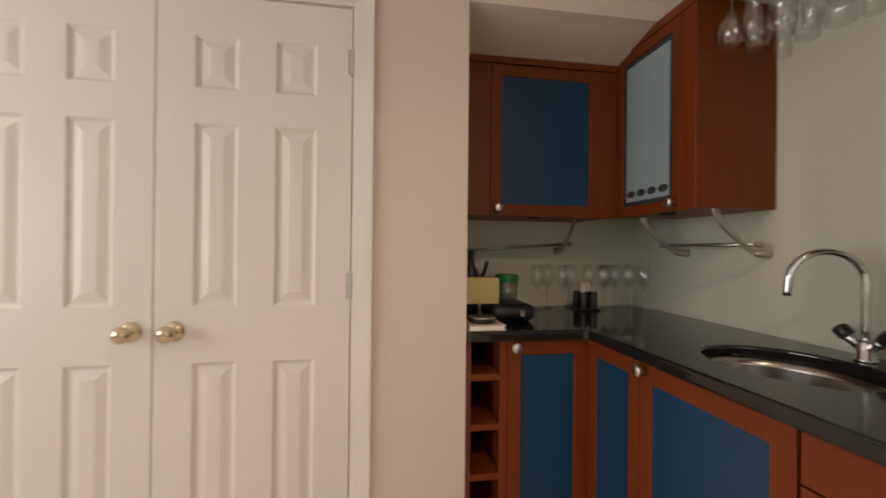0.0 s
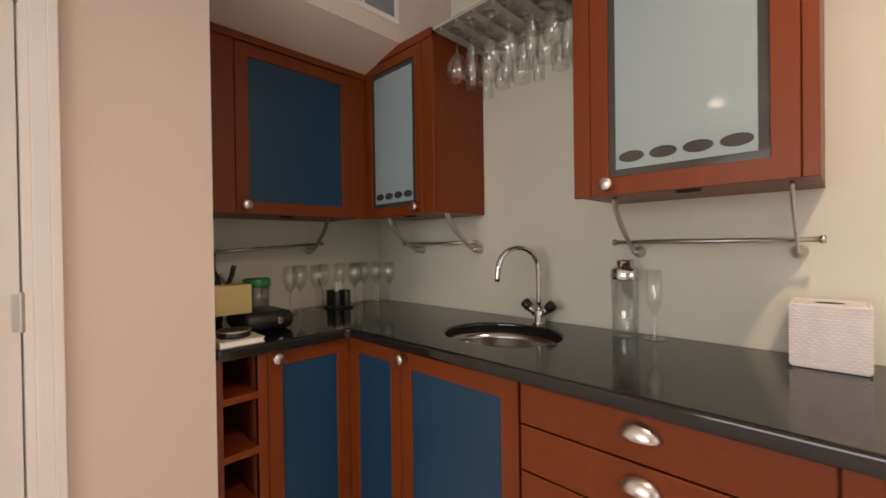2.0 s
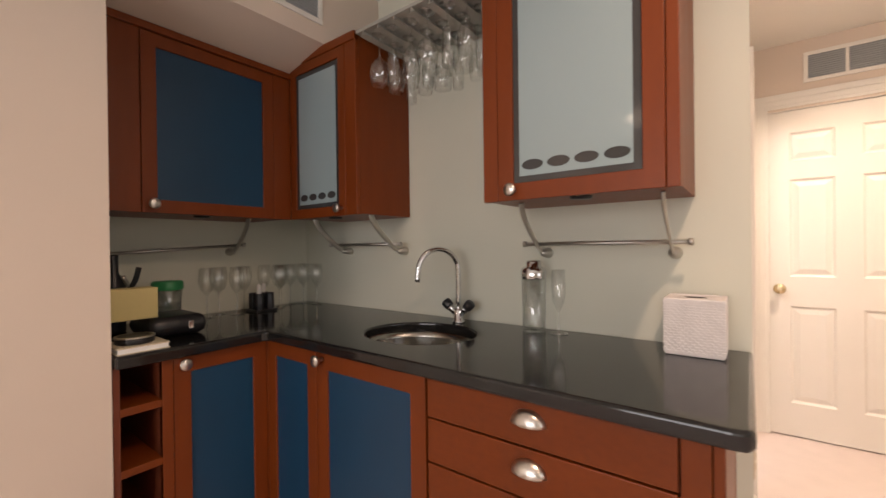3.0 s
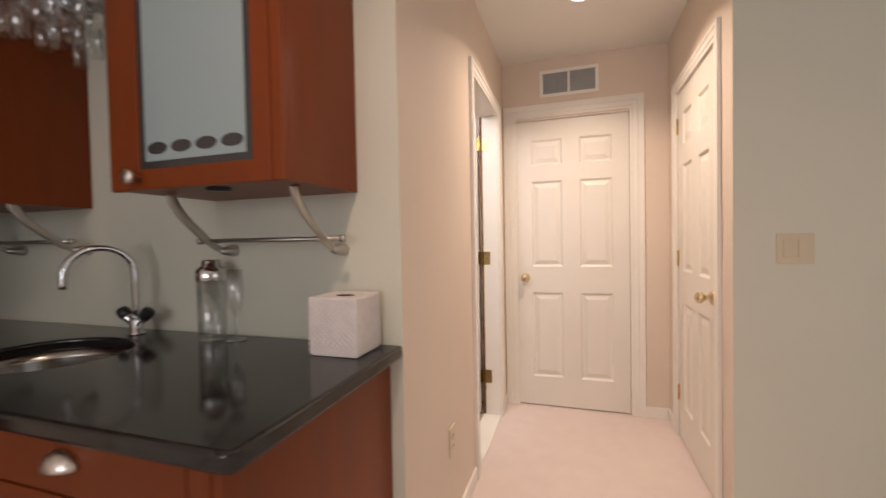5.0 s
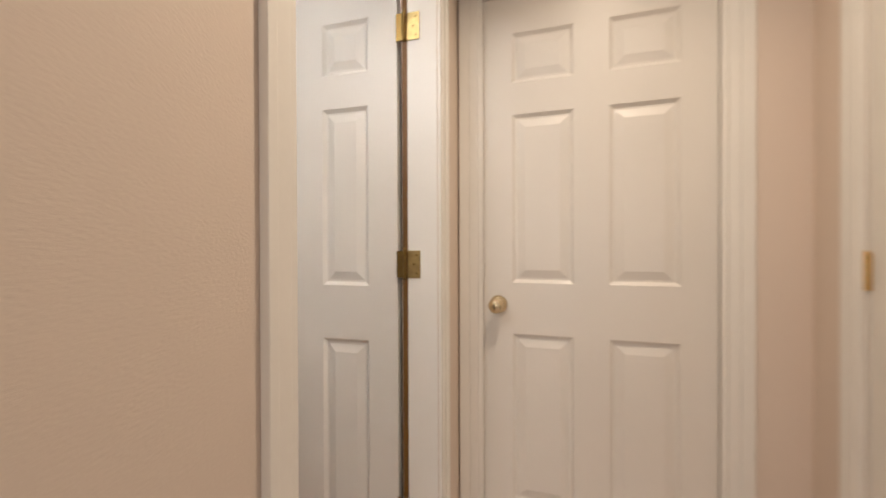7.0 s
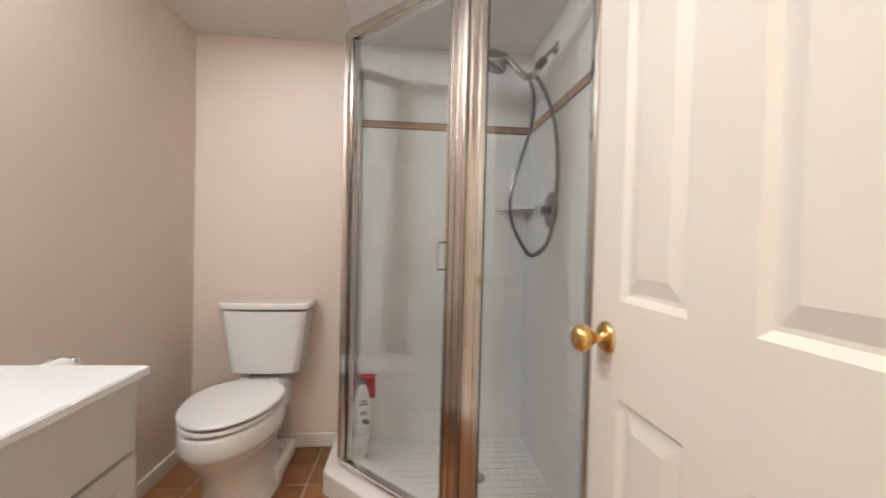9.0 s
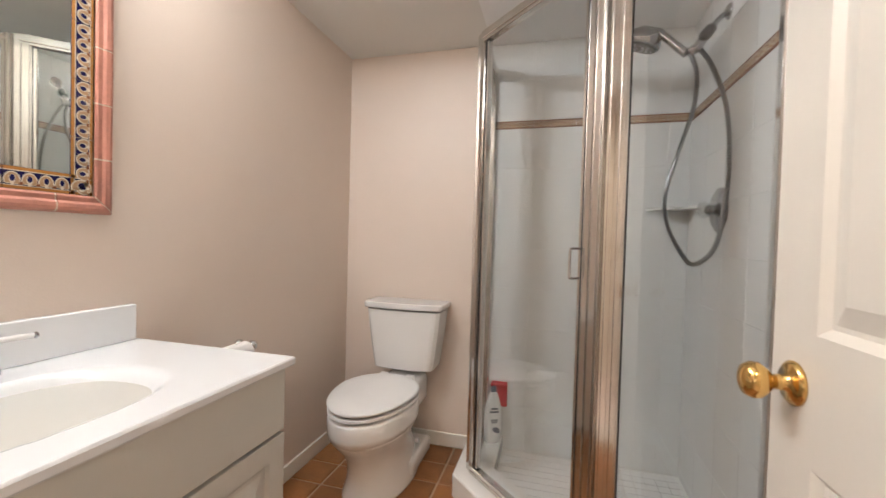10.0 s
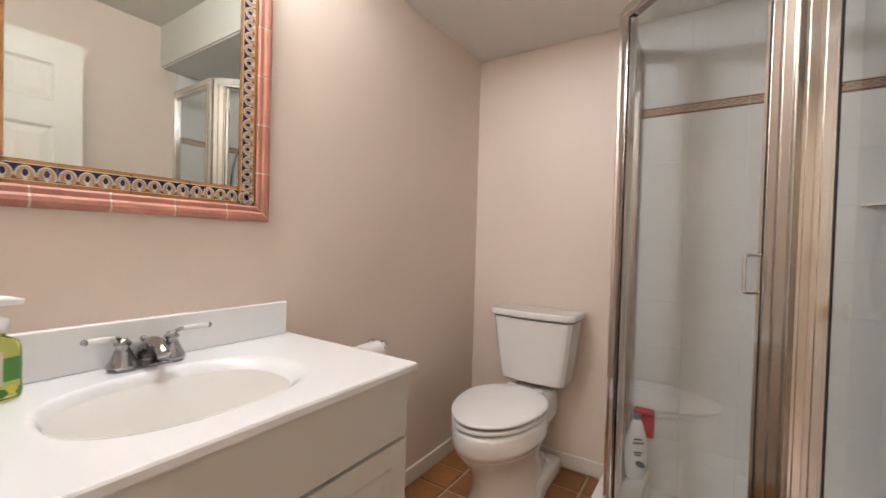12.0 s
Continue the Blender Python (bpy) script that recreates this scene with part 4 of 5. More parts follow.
VX1, VY0, VY1, VZ = 0.640, 0.118, 0.942, 0.820


def vanity_top():
    """A slab whose surface sinks into an oval bowl."""
    bm = bmesh.new()
    nx, ny = 90, 130
    x0, x1, y0, y1 = WX + 0.002, VX1, VY0, VY1

    def height(x, y):
        v = (y - 0.537) / 0.232
        r = (abs((x - 0.395) / 0.165) ** 2.5 + abs(v) ** 2.5) ** 0.4
        if r >= 1:
            return VZ
        k = min(1.0, max(0.0, v * 0.8 + 0.3))
        q = min(1.0, (1 - r) / (0.34 + 0.5 * k * k))
        return VZ - 0.132 * math.sin(q * math.pi / 2) ** (1.2 + 1.0 * k)
    grid = [[bm.verts.new((x0 + (x1 - x0) * i / nx, y0 + (y1 - y0) * j / ny, height(x0 + (x1 - x0) * i / nx, y0 + (y1 - y0) * j / ny))) for j in range(ny + 1)] for i in range(nx + 1)]
    for i in range(nx):
        for j in range(ny):
            bm.faces.new((grid[i][j], grid[i + 1][j], grid[i + 1][j + 1], grid[i][j + 1])).smooth = True
    return bm


def slab_edge():
    bm = bmesh.new()
    loops = []
    for off, z in ((0.0, VZ), (0.002, VZ - 0.001), (0.005, VZ - 0.005), (0.005, VZ - 0.018), (0.002, VZ - 0.022), (-0.02, VZ - 0.022)):
        loops.append([bm.verts.new(p) for p in ((WX + 0.002, VY0, z), (VX1 + off, VY0, z), (VX1 + off, VY1 + off, z), (WX + 0.002, VY1 + off, z))])
    for a, b in zip(loops, loops[1:]):
        for i in range(3):
            bm.faces.new((a[i], a[i + 1], b[i + 1], b[i]))
    return bm


vtop = thing("moulded_washbasin", 0.38, 0.53, 0.798, "glossy white moulded vanity top with an oval basin", "washbasin")
part("slab", vanity_top(), M_MARBLE, vtop)
part("edge", slab_edge(), M_MARBLE, vtop, smooth=False)
part("backsplash", soft_box(WX + 0.001, WX + 0.022, VY0, VY1 - 0.012, VZ + 0.0005, VZ + 0.102, 0.004, 3), M_MARBLE, vtop)
part("drain", lathe([(0, 0.002), (0.018, 0.002), (0.024, 0.004), (0.026, 0)], 24, Matrix.Translation((0.38, 0.515, VZ - 0.137))), M_CHROME, vtop, smooth=True)

vt = thing("vanity_tap", 0.17, 0.535, VZ, "chrome vanity tap with white lever handles", "tap")
part("base_plate", soft_box(0.150, 0.198, 0.470, 0.602, VZ + 0.0005, VZ + 0.007, 0.003), M_DARKCHROME, vt)
for y, s in ((0.487, -1), (0.585, 1)):
    st = part("handle_base", lathe([(0, 0), (0.030, 0), (0.0295, 0.006), (0.024, 0.016), (0.017, 0.032), (0.012, 0.045), (0.0165, 0.049), (0.0165, 0.054), (0.012, 0.058), (0.010, 0.062), (0, 0.064)], 24, Matrix.Translation((0.172, y, VZ + 0.007))), M_DARKCHROME, vt, smooth=True)
    part("lever_stem", tube(glide([(0.172, y, VZ + 0.060), (0.176, y + 0.008 * s, VZ + 0.070), (0.186, y + 0.022 * s, VZ + 0.076)], 5), 0.0045, 10), M_DARKCHROME, st, smooth=True)
    part("lever", tube([(0.186, y + 0.020 * s, VZ + 0.076), (0.192, y + 0.045 * s, VZ + 0.077), (0.200, y + 0.072 * s, VZ + 0.078)], [0.0058, 0.0064, 0.006], 14), M_CERAMIC, st, "white porcelain lever", smooth=True)
    part("lever_tip", tube([(0.200, y + 0.072 * s, VZ + 0.078), (0.2015, y + 0.076 * s, VZ + 0.078), (0.2025, y + 0.079 * s, VZ + 0.078)], [0.0072, 0.0072, 0.004], 14), M_DARKCHROME, st, smooth=True)
part("lift_knob", lathe([(0, 0), (0.003, 0), (0.003, 0.045), (0.007, 0.049), (0.0075, 0.055), (0.004, 0.059), (0, 0.06)], 14, Matrix.Translation((0.148, 0.536, VZ + 0.005))), M_DARKCHROME, vt, smooth=True)
part("spout", tube(glide([(0.160, 0.536, VZ + 0.004), (0.166, 0.536, VZ + 0.030), (0.195, 0.536, VZ + 0.052), (0.235, 0.536, VZ + 0.050), (0.258, 0.536, VZ + 0.036)], 6), [0.021] * 8 + [0.018] * 8 + [0.014] * 9, 16), M_DARKCHROME, vt, smooth=True)

soap = thing("soap_dispenser", 0.2, 0.295, VZ, "clear pump bottle of yellow-green liquid soap", "soap dispenser")
M_S = Matrix.Translation((0.205, 0.288, VZ + 0.0005)) @ Matrix.Diagonal((0.8, 1.15, 1, 1))
part("bottle", lathe([(0, 0), (0.028, 0), (0.031, 0.006), (0.031, 0.09), (0.028, 0.104), (0.013, 0.114), (0.0125, 0.122), (0, 0.122)], 28, M_S), M_SOAP, soap, smooth=True)
part("collar", lathe([(0, 0.120), (0.016, 0.120), (0.017, 0.142), (0.010, 0.147), (0.0055, 0.15), (0.0055, 0.172), (0, 0.172)], 20, M_S), M_WPLASTIC, soap, "white pump collar", smooth=True)
part("pump_head", tube([(0.205, 0.275, VZ + 0.176), (0.205, 0.300, VZ + 0.177), (0.210, 0.325, VZ + 0.174)], [0.010, 0.009, 0.005], 12), M_WPLASTIC, soap, "white pump head", smooth=True)


def label_patch(a0, a1, z0, z1, r):
    """A patch wrapped round the bottle between two angles, in degrees."""
    bm = bmesh.new()
    n = 12
    rows_ = [[bm.verts.new((r * math.cos(radians(a0 + (a1 - a0) * i / n)), r * math.sin(radians(a0 + (a1 - a0) * i / n)), z)) for i in range(n + 1)] for z in (z0, z1)]
    for i in range(n):
        bm.faces.new((rows_[0][i], rows_[0][i + 1], rows_[1][i + 1], rows_[1][i]))
    bm.transform(M_S)
    return bm


lab = part("label", label_patch(-75, 12, 0.030, 0.090, 0.0314), M_CREAM, soap, "pale label with lemon and leaf print", smooth=True)
part("leaf_print", label_patch(12, 70, 0.036, 0.078, 0.0314), M_LABELG, lab, smooth=True)
part("leaf_print", label_patch(-70, -30, 0.074, 0.088, 0.0316), M_LABELG, lab, smooth=True)
part("lemon_print", label_patch(-45, 5, 0.034, 0.060, 0.0317), M_YELLOW, lab, smooth=True)
for k in range(5):
    a = 0.42 * k - 0.7
    part("lemon_print", lathe([(0, 0), (0.008, 0), (0.007, 0.0008), (0, 0.0008)], 16, M_S @ Matrix.Translation((0.0312 * math.cos(a), 0.0312 * math.sin(a), 0.016 + 0.005 * (k % 2))) @ pose(0, 0, 0, 0, 90, math.degrees(a))), M_YELLOW if k % 2 else M_LABELG, lab)

# ---- bathroom: mirror with a tiled surround ----
mir = thing("framed_mirror", WX, 0.54, 1.17, "mirror in a painted tile and pink clay frame", "mirror")
MY0, MY1, MZ0, MZ1 = 0.215, 0.864, 1.168, 2.02
FO, FI = 0.046, 0.096     # widths of the outer moulding and of the whole border
part("backing", boxes((WX + 0.0005, WX + 0.006, MY0 + 0.004, MY1 - 0.004, MZ0 + 0.004, MZ1 - 0.004)), M_CREAM, mir)
part("mirror_glass", boxes((WX + 0.006, WX + 0.010, MY0 + FI - 0.003, MY1 - FI + 0.003, MZ0 + FI - 0.003, MZ1 - FI + 0.003)), M_MIRROR, mir, "clear mirror glass")


def side_matrix(k):
    """Local u along a side of the frame, v inwards from the outer edge, w out of the wall."""
    cols = {0: ((0, 1, 0), (0, 0, 1), (MY0, MZ0)), 1: ((0, 0, 1), (0, -1, 0), (MY1, MZ0)), 2: ((0, -1, 0), (0, 0, -1), (MY1, MZ1)), 3: ((0, 0, -1), (0, 1, 0), (MY0, MZ1))}[k]
    u, v, o = Vector(cols[0]), Vector(cols[1]), cols[2]
    w = Vector((1, 0, 0))
    m = Matrix.Identity(4)
    for i, c in enumerate((u, v, w)):
        for r in range(3):
            m[r][i] = c[r]
    m.translation = Vector((WX + 0.005, o[0], o[1]))
    return m


MOULD = ((0.0, 0.0), (0.001, 0.010), (0.006, 0.017), (0.014, 0.020), (0.023, 0.019), (0.029, 0.014), (0.033, 0.0145), (0.040, 0.015), (FO - 0.001, 0.011), (FO - 0.001, 0.0))


def moulding(length, start, end):
    """A clay piece, mitred at the ends where asked."""
    bm = bmesh.new()
    a = [bm.verts.new((v if start else 0.0, v, w)) for v, w in MOULD]
    b = [bm.verts.new((length - (v if end else 0.0), v, w)) for v, w in MOULD]
    for i in range(len(a) - 1):
        bm.faces.new((a[i], a[i + 1], b[i + 1], b[i]))
    bm.faces.new(a)
    bm.faces.new(b)
    return bm


def motif_tile(length, width, n):
    """A painted tile with n arched motifs in low relief; u 0..length, v 0..width."""
    bm = boxes((0, length, 0, width, 0, 0.006))
    for v0, v1, mi in ((0.0005, 0.007, 3), (0.007, 0.0085, 1), (width - 0.0095, width - 0.0075, 1), (width - 0.0075, width - 0.0005, 3)):
        box(bm, 0.0003, length - 0.0003, v0, v1, 0.006, 0.0068, mi)
    p, base, ht = length / n, 0.0085, width - 0.0195

    def fan(cx, cv, rx, ry, z, mi, a0=0, a1=180):
        q = [bm.verts.new((cx + rx * math.cos(math.radians(a)), cv + ry * math.sin(math.radians(a)), z)) for a in range(a0, a1 + 1, 15)]
        bm.faces.new(q).material_index = mi

    for k in range(n):
        cx = (k + 0.5) * p
        fan(cx, base + ht * 0.32, p * 0.49, ht * 0.68, 0.0070, 1, -25, 205)
        fan(cx, base + ht * 0.32, p * 0.42, ht * 0.58, 0.0072, 2, -25, 205)
        fan(cx, base + ht * 0.46, p * 0.20, ht * 0.32, 0.0074, 1, 0, 345)
        fan(cx, base + ht * 0.50, p * 0.155, ht * 0.25, 0.0076, 0, 0, 345)
        fan(cx, base + ht * 0.10, p * 0.11, ht * 0.14, 0.0076, 1, 0, 345)
        if k:
            fan(k * p, base, p * 0.13, ht * 0.26, 0.0074, 4)
    return bm


GLAZE = [M_COBALT, M_CREAM, M_TAUPE, M_OCHRE, M_CLAY]
for k in range(4):
    total = (MY1 - MY0, MZ1 - MZ0)[k % 2]
    m = side_matrix(k)
    cnt = (5, 6)[k % 2]
    step = total / cnt
    bm = moulding(total, True, True)
    bm.transform(m @ Matrix.Diagonal((1, 1, 0.90, 1)))
    part("grout", bm, M_CREAM, mir, "pale grout between the clay tiles")
    for j in range(cnt):
        bm = moulding(step - 0.0045, j == 0, j == cnt - 1)
        bm.transform(m @ Matrix.Translation((j * step + 0.002, 0, 0.0008)))
        part("clay_tile", bm, M_PINK, mir)
    inner = total - 2 * FO
    cnt = (4, 5)[k % 2]
    usable = inner - 0.05
    step = usable / cnt
    for j in range(cnt):
        bm = motif_tile(step - 0.0015, FI - FO - 0.001, 4)
        bm.transform(m @ Matrix.Translation((FO + 0.0005 + j * step, FO, 0)))
        part("painted_tile", bm, GLAZE, mir)
    bm = motif_tile(0.049, FI - FO - 0.001, 1)
    bm.transform(m @ Matrix.Translation((FO + 0.0005 + usable, FO, 0)))
    part("painted_tile", bm, GLAZE, mir)

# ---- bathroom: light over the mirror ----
# unseen fixture: light from above the mirror is inferred, bar and globes are added
vl = thing("vanity_light", WX, 0.54, 2.2, "chrome wall light bar with three lit globes, added out of view", "wall light")
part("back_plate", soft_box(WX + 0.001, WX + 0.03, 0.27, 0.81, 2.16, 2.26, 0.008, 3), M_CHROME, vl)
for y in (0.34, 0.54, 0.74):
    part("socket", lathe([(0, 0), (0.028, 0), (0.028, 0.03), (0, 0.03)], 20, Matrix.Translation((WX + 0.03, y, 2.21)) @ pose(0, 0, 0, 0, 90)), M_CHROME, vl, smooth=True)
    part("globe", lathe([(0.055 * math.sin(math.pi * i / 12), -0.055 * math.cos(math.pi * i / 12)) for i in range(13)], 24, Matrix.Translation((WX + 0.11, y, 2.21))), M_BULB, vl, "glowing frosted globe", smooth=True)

# ---- bathroom: toilet and paper ----
TX = 0.530
wc = thing("toilet", TX, 1.85, 0, "white two-piece ceramic toilet with closed lid", "toilet")
part("pedestal", loft([(0.0, TX - 0.012, 1.85, 0.152, 0.300, 0.27), (0.010, TX - 0.012, 1.85, 0.152, 0.300, 0.27), (0.035, TX - 0.012, 1.845, 0.141, 0.282, 0.27), (0.09, TX - 0.012, 1.835, 0.130, 0.262, 0.26), (0.15, TX - 0.012, 1.82, 0.126, 0.250, 0.25), (0.20, TX - 0.012, 1.80, 0.132, 0.254, 0.23), (0.25, TX - 0.012, 1.775, 0.148, 0.274, 0.225), (0.285, TX - 0.012, 1.76, 0.163, 0.291, 0.23), (0.31, TX - 0.012, 1.755, 0.172, 0.298, 0.23)], 44), M_CERAMIC, wc, smooth=True)
part("bowl", loft([(0.300, TX - 0.012, 1.755, 0.165, 0.290, 0.235), (0.305, TX - 0.012, 1.755, 0.177, 0.303, 0.235), (0.330, TX - 0.012, 1.755, 0.183, 0.310, 0.235), (0.384, TX - 0.012, 1.755, 0.184, 0.311, 0.235), (0.395, TX - 0.012, 1.755, 0.180, 0.306, 0.235), (0.400, TX - 0.012, 1.755, 0.165, 0.29, 0.225)], 36), M_CERAMIC, wc, smooth=True)
part("rear_plinth", soft_box(TX - 0.140, TX + 0.140, 1.82, 2.13, 0.0, 0.085, 0.026, 5), M_CERAMIC, wc, smooth=True)
part("rear_deck", soft_box(TX - 0.108, TX + 0.108, 1.93, 2.155, 0.26, 0.418, 0.035, 5), M_CERAMIC, wc, smooth=True)
part("seat", loft([(0.408, TX - 0.012, 1.755, 0.176, 0.303, 0.19), (0.410, TX - 0.012, 1.755, 0.184, 0.311, 0.195), (0.420, TX - 0.012, 1.755, 0.184, 0.311, 0.195), (0.423, TX - 0.012, 1.755, 0.178, 0.305, 0.19)], 40), M_WPLASTIC, wc, smooth=False)
part("lid", loft([(0.433, TX - 0.012, 1.755, 0.181, 0.307, 0.195), (0.434, TX - 0.012, 1.755, 0.187, 0.311, 0.20), (0.443, TX - 0.012, 1.755, 0.187, 0.314, 0.20), (0.447, TX - 0.012, 1.755, 0.176, 0.303, 0.195), (0.452, TX - 0.012, 1.755, 0.15, 0.27, 0.14), (0.454, TX - 0.012, 1.755, 0.08, 0.16, 0.08)], 40), M_WPLASTIC, wc, smooth=True)
for s in (-1, 1):
    part("seat_hinge", soft_box(TX + s * 0.07 - 0.02, TX + s * 0.07 + 0.02, 1.945, 1.975, 0.41, 0.446, 0.006), M_WPLASTIC, wc)
    part("bolt_cap", lathe([(0.014, 0), (0.013, 0.01), (0.008, 0.016), (0, 0.018)], 16, Matrix.Translation((TX + s * 0.112, 1.97, 0.115)) @ pose(0, 0, 0, 0, 0)), M_WPLASTIC, wc, smooth=True)


def tank():
    bm = bmesh.new()
    rings = []
    for z, hw, front in ((0.445, 0.150, 2.02), (0.452, 0.160, 2.008), (0.50, 0.168, 2.003), (0.62, 0.184, 1.994), (0.757, 0.200, 1.985)):
        pts = []
        for i in range(25):
            u = -1 + 2 * i / 24
            bow = 0.016 * (1 - u * u)
            rnd = 0.02 * max(0, (abs(u) - 0.86) / 0.14) ** 2
            pts.append(bm.verts.new((TX + hw * u, front - bow + 0.016 + rnd, z)))
        pts += [bm.verts.new((TX + hw, 2.175, z)), bm.verts.new((TX - hw, 2.175, z))]
        rings.append(pts)
    for a, b in zip(rings, rings[1:]):
        for i in range(len(a)):
            bm.faces.new((a[i], a[(i + 1) % len(a)], b[(i + 1) % len(a)], b[i]))
    bm.faces.new(rings[0])
    bm.faces.new(rings[-1])
    return bm


def bowed(z0, z1, hw, front):
    pts = [(TX - hw + 2 * hw * i / 24, front + 0.02 - 0.02 * (1 - (i / 12 - 1) ** 2) + 0.012 * max(0, (abs(i / 12 - 1) - 0.86) / 0.14) ** 2) for i in range(25)]
    return prism([*pts, (TX + hw, 2.18), (TX - hw, 2.18)], z0, z1)


# dark ring: paints the shade in the gaps under seat and lid
part("lid_shade_ring", loft([(0.399, TX - 0.012, 1.755, 0.165, 0.292, 0.18), (0.436, TX - 0.012, 1.755, 0.165, 0.292, 0.18)], 40), M_DARK, wc, "dark ring between seat and lid, shade put into its colour")
part("tank", tank(), M_CERAMIC, wc, bevel=0.006)
part("tank_lid", bowed(0.766, 0.798, 0.213, 1.972), M_CERAMIC, wc, bevel=0.009, segments=3)

tp = thing("paper_holder", WX, 1.30, 0.715, "chrome toilet paper holder on the wall", "paper holder")
for y in (1.195, 1.345):
    part("post", join(lathe([(0, 0), (0.024, 0), (0.023, 0.006), (0.012, 0.014), (0.009, 0.05), (0, 0.05)], 20, Matrix.Translation((WX, y, 0.700)) @ pose(0, 0, 0, 0, 90)), lathe([(0.019 * math.sin(math.pi * i / 8), -0.019 * math.cos(math.pi * i / 8)) for i in range(9)], 16, Matrix.Translation((WX + 0.062, y, 0.706)))), M_CHROME, tp, smooth=True)
part("spindle", tube([(WX + 0.062, 1.195, 0.700), (WX + 0.062, 1.345, 0.700)], 0.007, 12), M_CHROME, tp, smooth=True)
roll = thing("toilet_roll", WX + 0.062, 1.27, 0.735, "white toilet paper roll on the holder", "toilet roll")
part("roll", lathe([(0.014, -0.052), (0.036, -0.052), (0.038, -0.050), (0.038, 0.050), (0.036, 0.052), (0.014, 0.052), (0.014, -0.052)], 32, Matrix.Translation((WX + 0.062, 1.262, 0.692)) @ pose(0, 0, 0, 90)), M_TISSUE, roll, smooth=False)

# ---- bathroom: corner shower ----
A, B, C, D = (0.945, 2.188), (0.945, 1.812), (1.412, 1.352), (1.878, 1.352)
tray = thing("shower_tray", 1.4, 1.8, 0, "white shower base with a wide raised curb", "shower tray")
outer = [(0.872, 2.189), (0.872, 1.775), (1.385, 1.270), (1.879, 1.270), (1.879, 2.189)]
inner = [(1.045, 2.189), (1.045, 1.855), (1.452, 1.455), (1.879, 1.455), (1.879, 2.189)]
bm = bmesh.new()
lo = [bm.verts.new((*p, 0.0)) for p in outer]
hi = [bm.verts.new((*p, 0.10)) for p in outer]
ih = [bm.verts.new((*p, 0.115)) for p in inner]
il = [bm.verts.new((*p, 0.035)) for p in inner]
for a, b in ((lo, hi), (hi, ih), (ih, il)):
    for i in range(5):
        bm.faces.new((a[i], a[(i + 1) % 5], b[(i + 1) % 5], b[i]))
bm.faces.new(il)
part("curb", bm, M_CERAMIC, tray, bevel=0.008, segments=3)
part("drain", lathe([(0, 0.006), (0.045, 0.006), (0.05, 0.0), (0, 0)], 28, Matrix.Translation((1.55, 1.80, 0.036))), M_CHROME, tray, smooth=True)

ftop = 2.025
enc = thing("shower_enclosure", 1.4, 1.6, 0.10, "corner shower enclosure in bright aluminium and clear glass", "shower enclosure")


def ribbed(p, size, z0, z1, ang, ribs=3):
    """An upright of several stepped flutes, turned by ang."""
    m = Matrix.Translation((p[0], p[1], 0)) @ pose(0, 0, 0, 0, 0, ang)
    line = [(-size / 2, 0.014)]
    for k in range(ribs):
        c = -size / 2 + size * (k + 0.5) / ribs
        w = size / ribs * 0.32
        line += [(c - w, 0.014), (c - w * 0.8, 0.020), (c + w * 0.8, 0.020), (c + w, 0.014)]
    line.append((size / 2, 0.014))
    bm = prism([*line, *[(x, -y) for x, y in reversed(line)]], z0, z1)
    bm.transform(m)
    return bm


DZ = 0.108
part("wall_post", ribbed((0.945, 2.172), 0.032, DZ, ftop, 90, 1), M_ALU, enc, bevel=0.002)
part("corner_post", ribbed((B[0], B[1] + 0.016), 0.034, DZ, ftop, 90, 1), M_ALU, enc)
part("hinge_post", ribbed((B[0] + 0.018, B[1] - 0.014), 0.036, DZ, ftop, -44.6, 1), M_ALU, enc)
part("door_post", ribbed((C[0] - 0.020, C[1] + 0.024), 0.060, DZ, ftop, -44.6, 2), M_ALU, enc)
part("panel_post", ribbed((C[0] + 0.030, C[1] - 0.001), 0.056, DZ, ftop, 0, 2), M_ALU, enc)
part("wall_post", ribbed((1.862, 1.352), 0.034, DZ, ftop, 0, 1), M_ALU, enc, bevel=0.002)


def member(p, q, z0, z1, t=0.034):
    p, q = Vector((*p, 0)), Vector((*q, 0))
    d = (q - p)
    ang = math.degrees(math.atan2(d.y, d.x))
    L = d.length
    bm = boxes((0.02, L - 0.02, -t / 2, t / 2, z0, z1), (0.02, L - 0.02, -t / 2 - 0.005, t / 2 + 0.005, z0 + (z1 - z0) * 0.25, z0 + (z1 - z0) * 0.55))
    bm.transform(Matrix.Translation(p) @ pose(0, 0, 0, 0, 0, ang))
    return bm


def pane(p, q, z0, z1, a, b):
    p, q = Vector((*p, 0)), Vector((*q, 0))
    d = (q - p)
    ang = math.degrees(math.atan2(d.y, d.x))
    bm = boxes((a, d.length - b, -0.003, 0.003, z0, z1))
    bm.transform(Matrix.Translation(p) @ pose(0, 0, 0, 0, 0, ang))
    return bm


for p, q in ((A, B), (B, C), (C, D)):
    part("header", member(p, q, ftop - 0.046, ftop + 0.004), M_ALU, enc, bevel=0.003)
    part("sill", member(p, q, 0.106, 0.140), M_ALU, enc, bevel=0.003)
    g = part("glass_pane", pane(p, q, 0.138, ftop - 0.044, 0.02, 0.03), M_SHOWER, enc, "clear glass pane")
    g.visible_shadow = False
